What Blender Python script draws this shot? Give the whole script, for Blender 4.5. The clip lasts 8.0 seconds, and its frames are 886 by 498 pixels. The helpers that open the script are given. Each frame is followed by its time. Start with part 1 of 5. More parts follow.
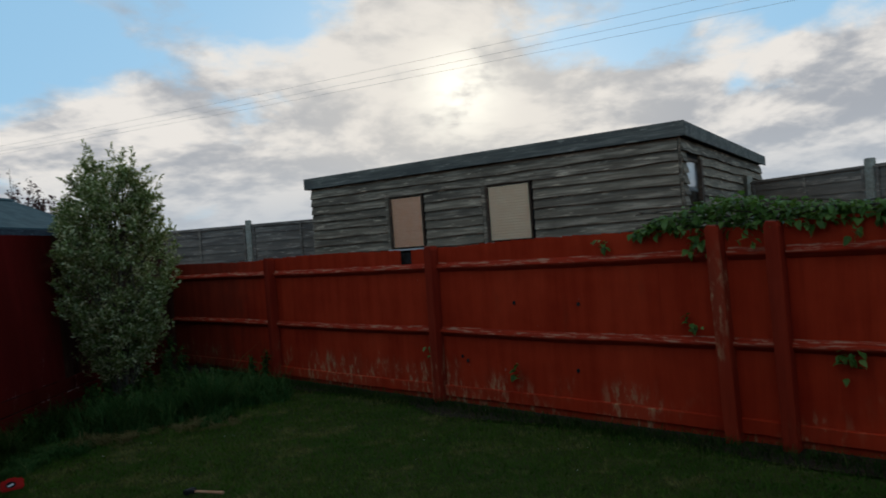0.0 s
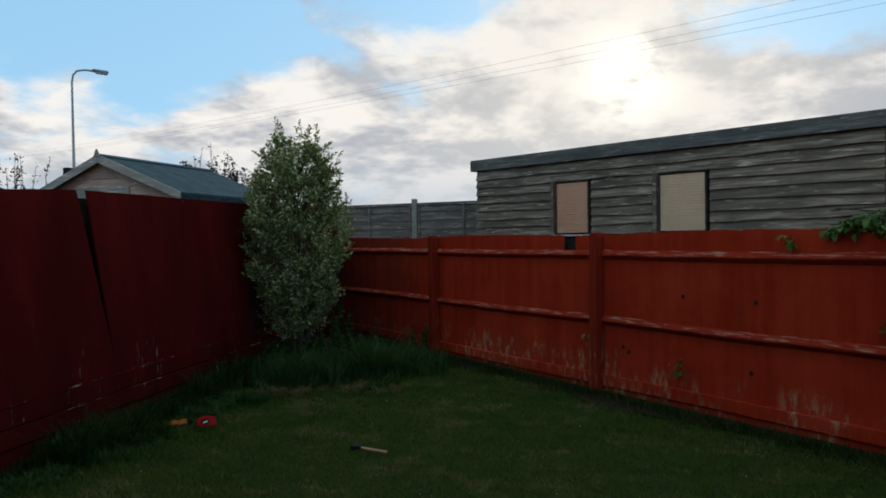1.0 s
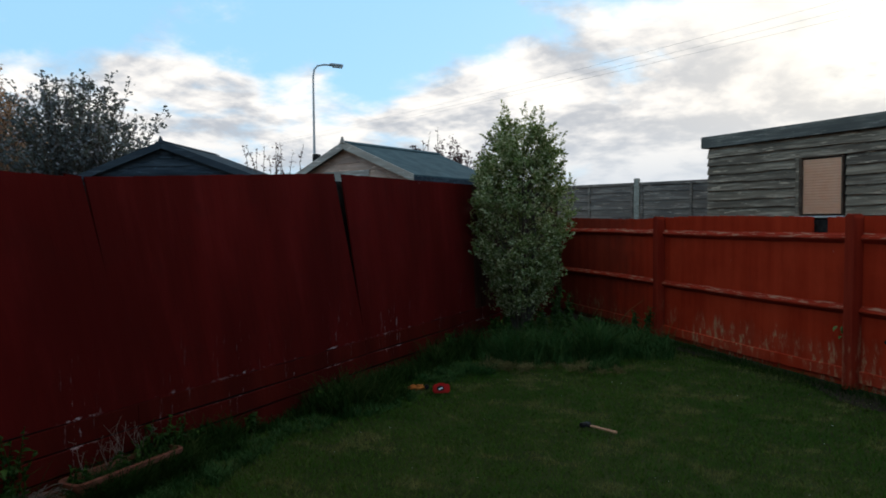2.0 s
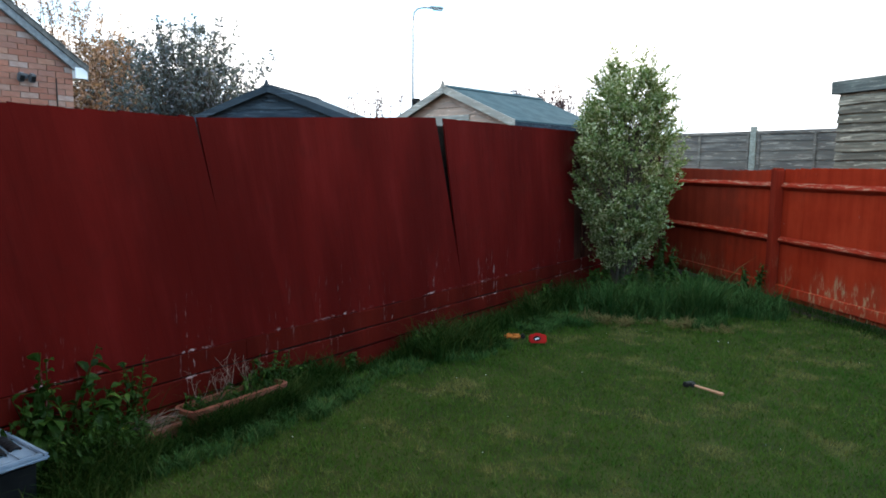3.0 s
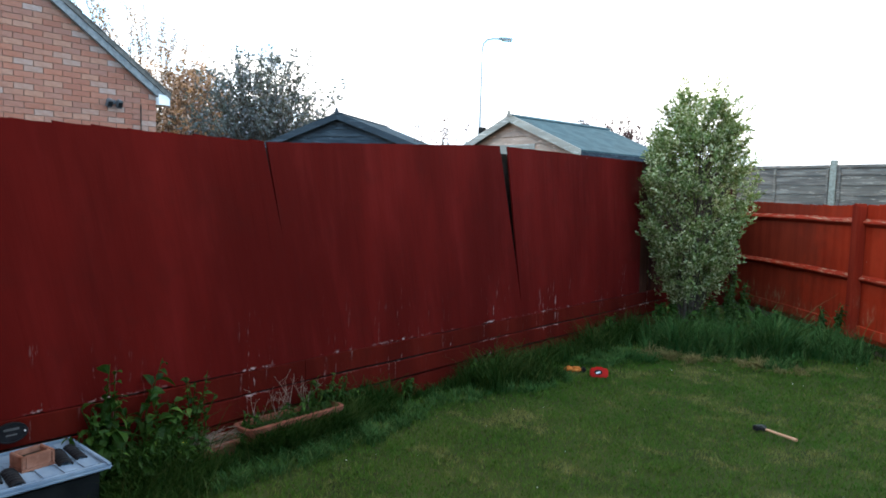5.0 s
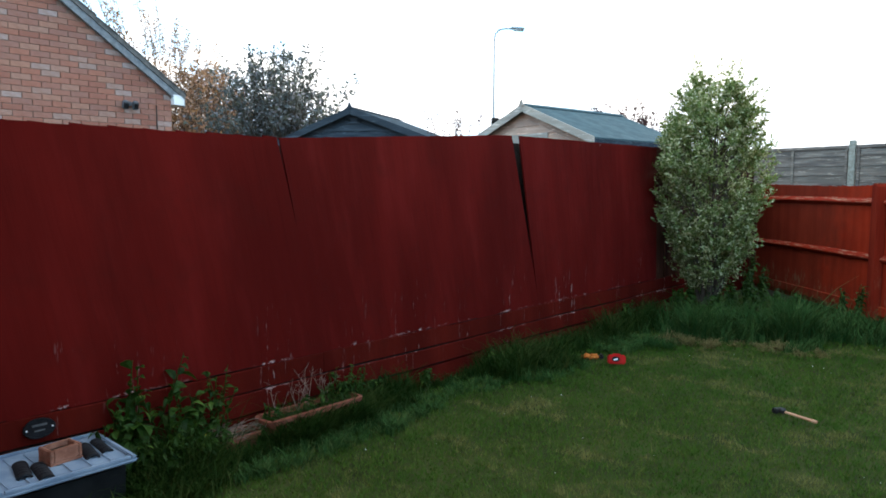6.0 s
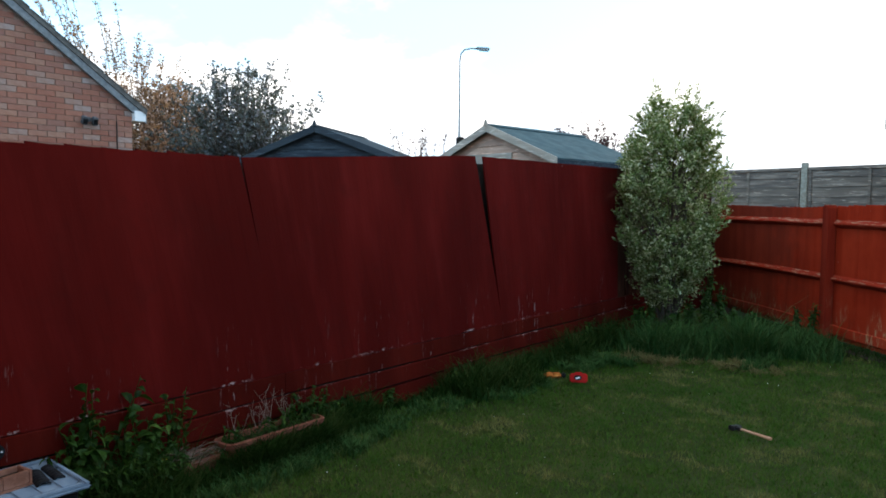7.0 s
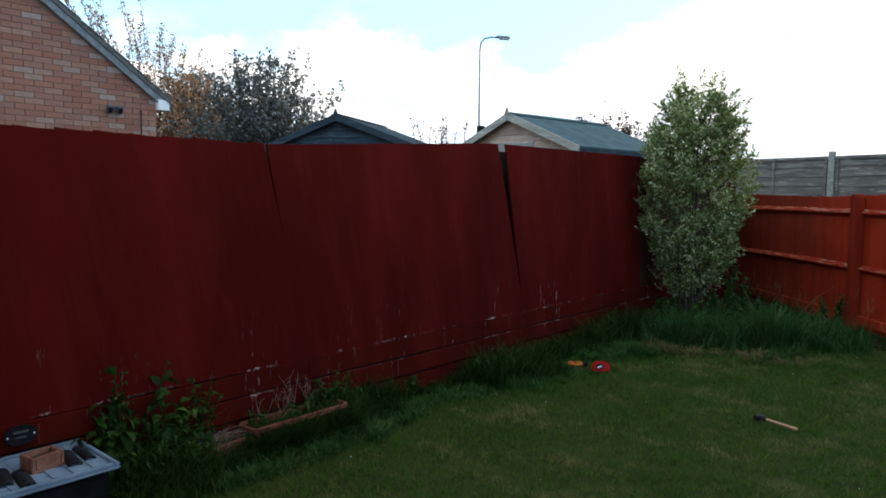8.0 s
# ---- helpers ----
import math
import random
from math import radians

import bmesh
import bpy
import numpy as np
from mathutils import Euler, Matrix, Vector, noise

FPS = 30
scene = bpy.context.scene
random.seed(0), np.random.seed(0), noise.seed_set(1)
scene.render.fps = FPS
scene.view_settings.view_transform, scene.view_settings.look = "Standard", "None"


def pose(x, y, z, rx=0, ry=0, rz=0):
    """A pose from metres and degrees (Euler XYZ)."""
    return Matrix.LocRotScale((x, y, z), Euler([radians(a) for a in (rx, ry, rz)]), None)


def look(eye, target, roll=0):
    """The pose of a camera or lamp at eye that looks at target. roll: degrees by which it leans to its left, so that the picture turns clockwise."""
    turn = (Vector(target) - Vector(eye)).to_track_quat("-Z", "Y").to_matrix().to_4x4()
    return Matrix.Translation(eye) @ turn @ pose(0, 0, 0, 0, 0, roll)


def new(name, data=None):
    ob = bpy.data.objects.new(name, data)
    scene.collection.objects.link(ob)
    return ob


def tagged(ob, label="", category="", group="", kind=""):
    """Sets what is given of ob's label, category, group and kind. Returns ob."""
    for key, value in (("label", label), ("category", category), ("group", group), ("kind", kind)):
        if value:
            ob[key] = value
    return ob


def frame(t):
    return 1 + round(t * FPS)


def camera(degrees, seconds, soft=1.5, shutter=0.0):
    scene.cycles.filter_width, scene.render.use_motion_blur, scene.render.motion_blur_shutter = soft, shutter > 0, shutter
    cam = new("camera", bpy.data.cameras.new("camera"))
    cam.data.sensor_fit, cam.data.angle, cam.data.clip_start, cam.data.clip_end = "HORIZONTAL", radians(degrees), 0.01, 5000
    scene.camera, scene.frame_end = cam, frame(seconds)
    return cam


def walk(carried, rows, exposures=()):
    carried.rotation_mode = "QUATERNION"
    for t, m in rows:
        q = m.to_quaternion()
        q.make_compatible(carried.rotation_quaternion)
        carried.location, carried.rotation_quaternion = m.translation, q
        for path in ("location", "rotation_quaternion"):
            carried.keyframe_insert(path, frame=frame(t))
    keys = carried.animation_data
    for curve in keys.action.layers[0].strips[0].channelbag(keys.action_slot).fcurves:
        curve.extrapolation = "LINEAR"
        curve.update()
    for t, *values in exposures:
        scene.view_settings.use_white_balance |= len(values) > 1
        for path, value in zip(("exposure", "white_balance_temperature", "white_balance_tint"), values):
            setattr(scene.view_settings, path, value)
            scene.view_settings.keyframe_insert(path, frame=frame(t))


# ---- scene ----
cam = camera(65.8, 8.0, soft=1.7, shutter=0.1)
PATH = [
    (0, 0.282, 0.128, 1.673, 89.66, 4.27, -2.7), (0.2, 0.268, 0.132, 1.663, 90.85, 3.11, 2.82),
    (0.3, 0.26, 0.135, 1.658, 90.92, 2.27, 4.84), (0.5, 0.246, 0.139, 1.648, 89.66, 2.06, 8.29),
    (0.7, 0.215, 0.119, 1.644, 88.85, 1.6, 8.46), (0.8, 0.199, 0.108, 1.641, 88.84, 1.4, 8.36),
    (1, 0.168, 0.088, 1.637, 89.09, 0.9, 10.11), (1.2, 0.14, 0.058, 1.636, 87.87, 0.52, 12.79),
    (1.5, 0.098, 0.013, 1.634, 87.06, 0.7, 16.14), (1.7, 0.069, -0.016, 1.635, 86.39, 1.2, 20.19),
    (2, 0.026, -0.059, 1.636, 87.67, 0.53, 27.45), (2.2, -0.002, -0.048, 1.614, 87.91, -0.14, 29.85),
    (3.3, -0.079, 0.016, 1.629, 82.45, -0.29, 37.32), (3.5, -0.068, 0.025, 1.625, 83.72, -0.51, 38.8),
    (3.8, -0.066, 0.038, 1.62, 83.57, -0.29, 39.85), (4, -0.064, 0.047, 1.617, 83.22, -0.27, 39.6),
    (4.2, -0.06, 0.043, 1.626, 83.54, -0.56, 39.96), (4.5, -0.053, 0.038, 1.64, 84.71, -0.67, 40.19),
    (4.7, -0.068, 0.038, 1.627, 85.98, -1.54, 40.46), (5.8, -0.055, 0.01, 1.606, 84.35, -0.56, 41.88),
    (6, -0.028, 0.027, 1.603, 84.92, -0.12, 42.16), (6.3, -0.005, 0.032, 1.619, 84.15, 1.08, 41.69),
    (6.5, 0.01, 0.035, 1.63, 85.01, 0.46, 40.11), (6.8, 0.004, 0.028, 1.629, 85.25, 0.57, 39.01),
    (7, 0, 0.024, 1.628, 86.35, -0.46, 39.33), (7.3, -0.013, 0.018, 1.625, 85.97, -0.55, 40.17),
    (7.5, -0.021, 0.014, 1.623, 85.05, -0.47, 41.15), (7.8, -0.023, 0.009, 1.613, 85.22, -0.37, 41.11),
    (8, -0.025, 0.005, 1.606, 85.52, -0.56, 40.89),
]
EXPOSURES = [(0.0, -0.25), (1.0, -0.05), (2.0, 0.2), (2.6, 0.9), (3.3, 2.1), (4.0, 2.1), (4.7, 2.12),
             (5.8, 1.8), (6.5, 1.85), (7.0, 1.35), (7.5, 0.75), (8.0, 1.08)]
walk(cam, [(t, pose(*p)) for t, *p in PATH], EXPOSURES)

# ---------------------------------------------------------------- world and sun
SUN_ELEVATION, SUN_AZIMUTH = radians(12.5), radians(5.0)   # azimuth from +y towards +x
SUN_WAY = Vector((math.sin(SUN_AZIMUTH) * math.cos(SUN_ELEVATION), math.cos(SUN_AZIMUTH) * math.cos(SUN_ELEVATION), math.sin(SUN_ELEVATION)))


class Net:
    """A short way to write node trees."""

    def __init__(self, tree):
        self.tree = tree
        tree.nodes.clear()

    def node(self, kind, ins=None, operation="", use_clamp=False, smooth=False, colours=False, blend=""):
        n = self.tree.nodes.new(kind)
        if operation:
            n.operation = operation
        if use_clamp:
            n.use_clamp = True
        if smooth:
            n.interpolation_type = "SMOOTHSTEP"
        if colours:
            n.data_type, n.blend_type = "RGBA", blend
        for k, v in (ins or {}).items():
            self.put(n.inputs[k], v)
        return n

    def put(self, socket, v):
        if isinstance(v, bpy.types.NodeSocket):
            self.tree.links.new(v, socket)
        elif isinstance(v, bpy.types.Node):
            self.tree.links.new(v.outputs[0], socket)
        else:
            socket.default_value = v

    def math(self, op, a, b=0.0, clamp=False):
        return self.node("ShaderNodeMath", {0: a, 1: b}, operation=op, use_clamp=clamp).outputs[0]

    def vmath(self, op, a, b=(0, 0, 0), out=0):
        return self.node("ShaderNodeVectorMath", {0: a, 1: b}, operation=op).outputs[out]

    def ramp(self, v, lo, hi, to=(0.0, 1.0)):
        return self.node("ShaderNodeMapRange", {0: v, 1: lo, 2: hi, 3: to[0], 4: to[1]}, smooth=True).outputs[0]

    def mix(self, f, a, b, blend="MIX"):
        n = self.node("ShaderNodeMix", colours=True, blend=blend)
        self.put(n.inputs[0], f), self.put(n.inputs[6], a), self.put(n.inputs[7], b)
        return n.outputs[2]

    def noise(self, v, scale, detail=4.0, rough=0.55, out=0):
        return self.node("ShaderNodeTexNoise", {"Vector": v, "Scale": scale, "Detail": detail, "Roughness": rough}).outputs[out]

    def stretch(self, v, sx, sy, sz):
        return self.vmath("MULTIPLY", v, (sx, sy, sz))


world = bpy.data.worlds.new("evening_sky")
scene.world = world
world.use_nodes = True
w = Net(world.node_tree)
way = w.vmath("NORMALIZE", w.node("ShaderNodeTexCoord").outputs["Generated"])
xyz = w.node("ShaderNodeSeparateXYZ", {0: way})
rise = w.math("MAXIMUM", xyz.outputs[2], 0.0)
flat = w.node("ShaderNodeCombineXYZ", {0: w.math("DIVIDE", xyz.outputs[0], w.math("ADD", rise, 0.3)),
                                       1: w.math("DIVIDE", xyz.outputs[1], w.math("ADD", rise, 0.3)), 2: 3.7}).outputs[0]
bend = w.vmath("ADD", flat, w.vmath("MULTIPLY", w.noise(flat, 1.3, 3.0, 0.5, 1), (0.25, 0.25, 0.0)))
billow = w.noise(bend, 1.9, 9.0, 0.55)
fine = w.noise(bend, 4.4, 7.0, 0.58)
near_sun = w.math("MAXIMUM", w.vmath("DOT_PRODUCT", way, tuple(SUN_WAY), 1), 0.0)
glow = w.math("POWER", near_sun, 26.0)
core = w.math("MULTIPLY", w.math("POWER", near_sun, 650.0), w.ramp(fine, 0.3, 0.5))
cover = w.ramp(w.math("ADD", w.math("ADD", billow, w.math("MULTIPLY", w.math("POWER", near_sun, 12.0), 0.22)),
                      w.math("MULTIPLY", w.math("MULTIPLY", w.ramp(rise, 0.1, 0.36), w.ramp(rise, 0.74, 0.52)), -0.27)), 0.36, 0.5)
sky = w.node("ShaderNodeTexSky")
sky.sky_type, sky.sun_disc, sky.sun_elevation, sky.sun_rotation = "NISHITA", False, SUN_ELEVATION, SUN_AZIMUTH
sky.altitude, sky.air_density, sky.dust_density, sky.ozone_density = 50.0, 1.0, 0.6, 1.4
blue = w.mix(0.75, sky.outputs[0], (3.9, 7.5, 10.9, 1))
cloud = w.mix(w.ramp(fine, 0.36, 0.62), (4.5, 4.8, 5.3, 1), (9.9, 9.5, 9.0, 1))
cloud = w.mix(w.math("MULTIPLY", glow, 0.55, True), cloud, (9.6, 9.0, 8.0, 1))
cloud = w.mix(w.math("MULTIPLY", core, 1.0, True), cloud, (15, 14.4, 12.6, 1))
whole = w.mix(cover, blue, cloud)
whole = w.mix(w.ramp(rise, 0.16, 0.0), whole, (5.6, 6.2, 6.9, 1))
west = w.ramp(w.vmath("DOT_PRODUCT", way, tuple(SUN_WAY), 1), -0.5, 0.35, (1.2, 1.0))     # clouds facing the low sun are the brighter ones
dome = w.ramp(rise, 0.45, 0.9, (1.0, 0.68))
whole = w.vmath("SCALE", whole)
w.put(whole.node.inputs["Scale"], w.math("MULTIPLY", west, dome))
w.node("ShaderNodeOutputWorld", {0: w.node("ShaderNodeBackground", {0: whole, 1: 0.1})})

lamp = bpy.data.lights.new("sun", "SUN")
lamp.energy, lamp.angle, lamp.color = 0.9, radians(14), (1.0, 0.86, 0.68)
sun = new("sun", lamp)
sun.matrix_world = look(SUN_WAY * 100, (0, 0, 0))


# ---------------------------------------------------------------- materials
def material(name, build, rough=0.8, bump=0.0, specular=0.12):
    """build(net, coords) gives colour, or (colour, height[, roughness])."""
    m = bpy.data.materials.new(name)
    m.use_nodes = True
    n = Net(m.node_tree)
    co = n.node("ShaderNodeTexCoord").outputs["Object"]
    made = build(n, co)
    colour, *more = made if isinstance(made, tuple) else (made,)
    b = n.node("ShaderNodeBsdfPrincipled", {"Base Color": colour, "Roughness": rough, "Specular IOR Level": specular})
    if more:
        n.put(b.inputs["Normal"], n.node("ShaderNodeBump", {"Height": more[0], "Strength": bump, "Distance": 0.01}).outputs[0])
    if len(more) > 1:
        n.put(b.inputs["Roughness"], more[1])
    n.node("ShaderNodeOutputMaterial", {0: b})
    return m


def plain(a, b, scale=18.0):
    def build(n, co):
        v = n.noise(co, scale, 5.0, 0.6)
        return n.mix(n.ramp(v, 0.3, 0.7), (*a, 1), (*b, 1)), n.noise(co, scale * 5, 3.0)
    return build


def red_paint(wear, low, deep=(0.105, 0.0105, 0.0085), light=(0.165, 0.019, 0.013), reach=0.62, shade_fade=0.0, bare_a=(0.33, 0.14, 0.07), bare_b=(0.54, 0.31, 0.16), chip=(0.5, 0.64), even=1.0):
    """Old red fence stain: streaks down the grain, flaking towards the foot."""
    def build(n, co):
        rnd = n.node("ShaderNodeObjectInfo").outputs["Random"]
        z = n.node("ShaderNodeSeparateXYZ", {0: co}).outputs[2]
        shifted = n.vmath("ADD", co, n.node("ShaderNodeCombineXYZ", {0: 0.0, 1: n.math("MULTIPLY", rnd, 3.0), 2: 0.0}).outputs[0])
        streak = n.noise(n.stretch(co, 9.0, 9.0, 0.7), 1.0, 5.0, 0.6)
        grain = n.noise(n.stretch(shifted, 95.0, 95.0, 4.0), 1.0, 4.0, 0.6)
        patch = n.noise(n.stretch(co, 1.0, 1.0, 0.6), 1.6, 4.0, 0.55)
        slant = n.noise(n.vmath("ADD", n.stretch(co, 1.4, 1.4, 1.4), n.stretch(co, 0.0, 0.0, 0.9)), 1.3, 5.0, 0.6)
        tone = n.math("ADD", n.math("MULTIPLY", streak, even), n.math("MULTIPLY", slant, 1.0 - even))
        c = n.mix(n.ramp(tone, 0.3, 0.7), (*deep, 1), (*light, 1))
        c = n.mix(n.math("MULTIPLY", n.ramp(patch, 0.45, 0.75), 0.45), c, (light[0] * 1.3, light[1] * 1.6, light[2] * 1.7, 1))
        c = n.mix(n.math("MULTIPLY", n.ramp(grain, 0.5, 0.75), 0.25), c, (deep[0] * 0.5, deep[1] * 0.6, deep[2] * 0.6, 1))
        c = n.mix(n.math("MULTIPLY", rnd, 0.18 * even), c, (light[0] * 1.2, light[1] * 1.3, light[2] * 1.3, 1))
        foot = n.ramp(n.math("ADD", z, n.math("MULTIPLY", n.noise(n.stretch(co, 11.0, 11.0, 0.9), 1.0, 3.0), -reach)), low, low - 0.2)
        flake = n.ramp(n.noise(n.stretch(co, 17.0, 17.0, 5.0), 1.0, 6.0, 0.7), chip[0], chip[1])
        where = n.ramp(n.noise(co, 1.1, 3.0), 0.4, 0.6)
        bare = n.math("MULTIPLY", n.math("MULTIPLY", foot, n.math("ADD", n.math("MULTIPLY", flake, 0.78), 0.3 * (0.64 - chip[0]))), where)
        c = n.mix(n.math("MULTIPLY", bare, wear, True), c, n.mix(grain, (*bare_a, 1), (*bare_b, 1)))
        spots = n.ramp(n.noise(n.stretch(co, 26.0, 26.0, 9.0), 1.0, 2.0, 0.6), 0.765, 0.79)
        c = n.mix(n.math("MULTIPLY", spots, 0.55), c, (0.4, 0.24, 0.18, 1))
        # Brownish fading plus the corner's shade, painted darker towards the corner with noisy edges.
        if shade_fade:
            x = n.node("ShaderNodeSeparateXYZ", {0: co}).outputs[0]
            shade_fade_mask = n.ramp(n.math("ADD", x, n.math("MULTIPLY", n.noise(n.stretch(co, 1.5, 1.5, 1.0), 1.6, 5.0, 0.65), 2.6)), 1.25, -0.2)
            c = n.mix(n.math("MULTIPLY", shade_fade_mask, shade_fade), c, n.mix(streak, (0.045, 0.014, 0.009, 1), (0.11, 0.032, 0.018, 1)))
        green = n.ramp(n.noise(n.stretch(co, 5.0, 5.0, 2.0), 1.0, 4.0), 0.6, 0.78)
        c = n.mix(n.math("MULTIPLY", green, 0.2), c, (0.05, 0.03, 0.014, 1))
        return c, n.math("ADD", grain, n.math("MULTIPLY", bare, -0.6)), n.ramp(streak, 0.2, 0.8, (0.95, 0.85))
    return build


def smooth_stain(deep, light):
    """Red stain brushed over a whole bay: soft streaks that lean with the boards, chips along the seams, pale scuffs above them."""
    def build(n, co):
        p = n.node("ShaderNodeSeparateXYZ", {0: co})
        x, z = p.outputs[0], p.outputs[2]
        lean = n.math("ADD", x, n.math("MULTIPLY", z, 0.19))

        def field(fx, fz, scale, detail, rough=0.55):
            v = n.node("ShaderNodeCombineXYZ", {0: n.math("MULTIPLY", lean, fx), 1: 0.7, 2: n.math("MULTIPLY", z, fz)}).outputs[0]
            return n.noise(v, scale, detail, rough)

        broad, brush, fine = field(1.0, 0.3, 1.5, 4.0), field(1.0, 0.22, 4.2, 5.0, 0.6), field(1.0, 0.05, 34.0, 3.0)
        c = n.mix(n.ramp(broad, 0.34, 0.68), (*deep, 1), (*light, 1))
        c = n.mix(n.math("MULTIPLY", n.ramp(brush, 0.5, 0.76), 0.3), c, (light[0] * 1.5, light[1] * 1.9, light[2] * 2.1, 1))
        c = n.mix(n.math("MULTIPLY", n.ramp(brush, 0.46, 0.26), 0.2), c, (deep[0] * 0.62, deep[1] * 0.7, deep[2] * 0.7, 1))
        c = n.mix(n.math("MULTIPLY", n.ramp(fine, 0.5, 0.72), 0.12), c, (deep[0] * 0.5, deep[1] * 0.6, deep[2] * 0.6, 1))
        blotch = n.noise(co, 2.4, 6.0, 0.68)
        c = n.mix(n.math("MULTIPLY", n.ramp(blotch, 0.5, 0.72), 0.3), c, (deep[0] * 0.75, deep[1] * 1.6, deep[2] * 1.6, 1))
        pale = n.mix(fine, (0.24, 0.1, 0.09, 1), (0.56, 0.4, 0.37, 1))
        where = n.ramp(n.noise(n.stretch(co, 1.0, 1.0, 0.0), 2.2, 4.0), 0.46, 0.62)
        ragged = n.noise(n.stretch(co, 22.0, 22.0, 30.0), 1.0, 5.0, 0.7)
        for seam, wide, share in ((0.458, 0.026, 1.0), (0.292, 0.02, 0.85)):
            near = n.ramp(n.math("ABSOLUTE", n.math("SUBTRACT", z, seam)), wide, 0.0)
            chip = n.ramp(n.math("ADD", ragged, n.math("MULTIPLY", near, 0.14)), 0.64, 0.72)
            c = n.mix(n.math("MULTIPLY", n.math("MULTIPLY", chip, near), n.math("MULTIPLY", where, share), True), c, pale)
        scuff = n.ramp(n.noise(n.stretch(co, 42.0, 42.0, 5.0), 1.0, 4.0, 0.65), 0.61, 0.7)
        band = n.math("MULTIPLY", n.ramp(z, 0.95, 0.5), where)
        c = n.mix(n.math("MULTIPLY", n.math("MULTIPLY", scuff, band), 0.75), c, pale)
        fleck = n.ramp(n.noise(n.stretch(co, 17.0, 17.0, 6.0), 1.0, 2.0, 0.6), 0.775, 0.8)
        c = n.mix(n.math("MULTIPLY", fleck, 0.6), c, pale)
        return c, n.math("ADD", fine, n.math("MULTIPLY", brush, 0.6)), n.ramp(brush, 0.2, 0.8, (0.95, 0.82))
    return build


def worn_rail(n, co):
    """Red stain worn off the weathered top edges of the rails."""
    z = n.node("ShaderNodeNewGeometry").outputs["Normal"]
    up = n.ramp(n.node("ShaderNodeSeparateXYZ", {0: z}).outputs[2], 0.1, 0.6)
    grain = n.noise(n.stretch(co, 3.0, 60.0, 60.0), 1.0, 5.0, 0.65)
    flake = n.ramp(n.noise(n.stretch(co, 5.0, 40.0, 40.0), 1.0, 6.0, 0.7), 0.5, 0.6)
    c = n.mix(n.ramp(grain, 0.3, 0.7), (0.23, 0.017, 0.007, 1), (0.34, 0.03, 0.011, 1))
    bare = n.math("MULTIPLY", flake, n.math("ADD", n.math("MULTIPLY", up, 0.75), 0.12), True)
    return n.mix(bare, c, n.mix(grain, (0.33, 0.12, 0.07, 1), (0.5, 0.28, 0.18, 1))), grain


def weathered(dark, pale, red=0.0):
    """Bare weathered timber boards, grain along local x."""
    def build(n, co):
        rnd = n.node("ShaderNodeObjectInfo").outputs["Random"]
        off = n.vmath("ADD", co, n.node("ShaderNodeCombineXYZ", {0: n.math("MULTIPLY", rnd, 30.0), 1: 0.0, 2: 0.0}).outputs[0])
        grain = n.noise(n.stretch(off, 2.4, 40.0, 40.0), 1.0, 7.0, 0.65)
        blotch = n.noise(n.stretch(off, 1.0, 3.0, 5.0), 1.6, 4.0)
        c = n.mix(n.ramp(grain, 0.4, 0.66), (*dark, 1), (*pale, 1))
        c = n.mix(n.math("MULTIPLY", n.ramp(blotch, 0.38, 0.62), 0.75), c, (dark[0] * 0.6, dark[1] * 0.62, dark[2] * 0.66, 1))
        scar = n.ramp(n.noise(n.stretch(off, 3.0, 22.0, 22.0), 1.0, 3.0, 0.7), 0.585, 0.67)
        c = n.mix(n.math("MULTIPLY", scar, 0.75), c, (pale[0] * 1.7, pale[1] * 1.65, pale[2] * 1.6, 1))
        c = n.mix(n.math("MULTIPLY", rnd, 0.4), c, (pale[0] * 0.8, pale[1] * 0.78, pale[2] * 0.72, 1))
        return c, grain
    return build


def leafy(name, dark, light, edge, rough=0.5, through_light=0.35, edge_share=0.3):
    m = bpy.data.materials.new(name)
    m.use_nodes = True
    n = Net(m.node_tree)
    rnd = n.node("ShaderNodeNewGeometry").outputs["Random Per Island"]
    co = n.node("ShaderNodeTexCoord").outputs["Object"]
    c = n.mix(rnd, (*dark, 1), (*light, 1))
    c = n.mix(n.ramp(n.math("FRACT", n.math("MULTIPLY", rnd, 17.3)), 1 - edge_share, 1.0), c, (*edge, 1))
    c = n.mix(n.math("MULTIPLY", n.ramp(n.noise(co, 2.2, 3.0), 0.4, 0.7), 0.35), c, (dark[0] * 0.7, dark[1] * 0.7, dark[2] * 0.7, 1))
    b = n.node("ShaderNodeBsdfPrincipled", {"Base Color": c, "Roughness": rough, "Specular IOR Level": 0.15})
    t = n.node("ShaderNodeBsdfTranslucent", {"Color": n.mix(0.5, c, (light[0], light[1], light[2] * 0.4, 1))})
    n.node("ShaderNodeOutputMaterial", {0: n.node("ShaderNodeMixShader", {0: through_light, 1: b, 2: t})})
    return m


def ground_colour(n, co):
    near = n.noise(co, 2.1, 5.0, 0.6)
    small = n.noise(co, 38.0, 4.0, 0.65)
    c = n.mix(n.ramp(near, 0.35, 0.65), (0.022, 0.034, 0.008, 1), (0.045, 0.056, 0.015, 1))
    return n.mix(n.ramp(small, 0.5, 0.75), c, (0.06, 0.05, 0.026, 1)), small


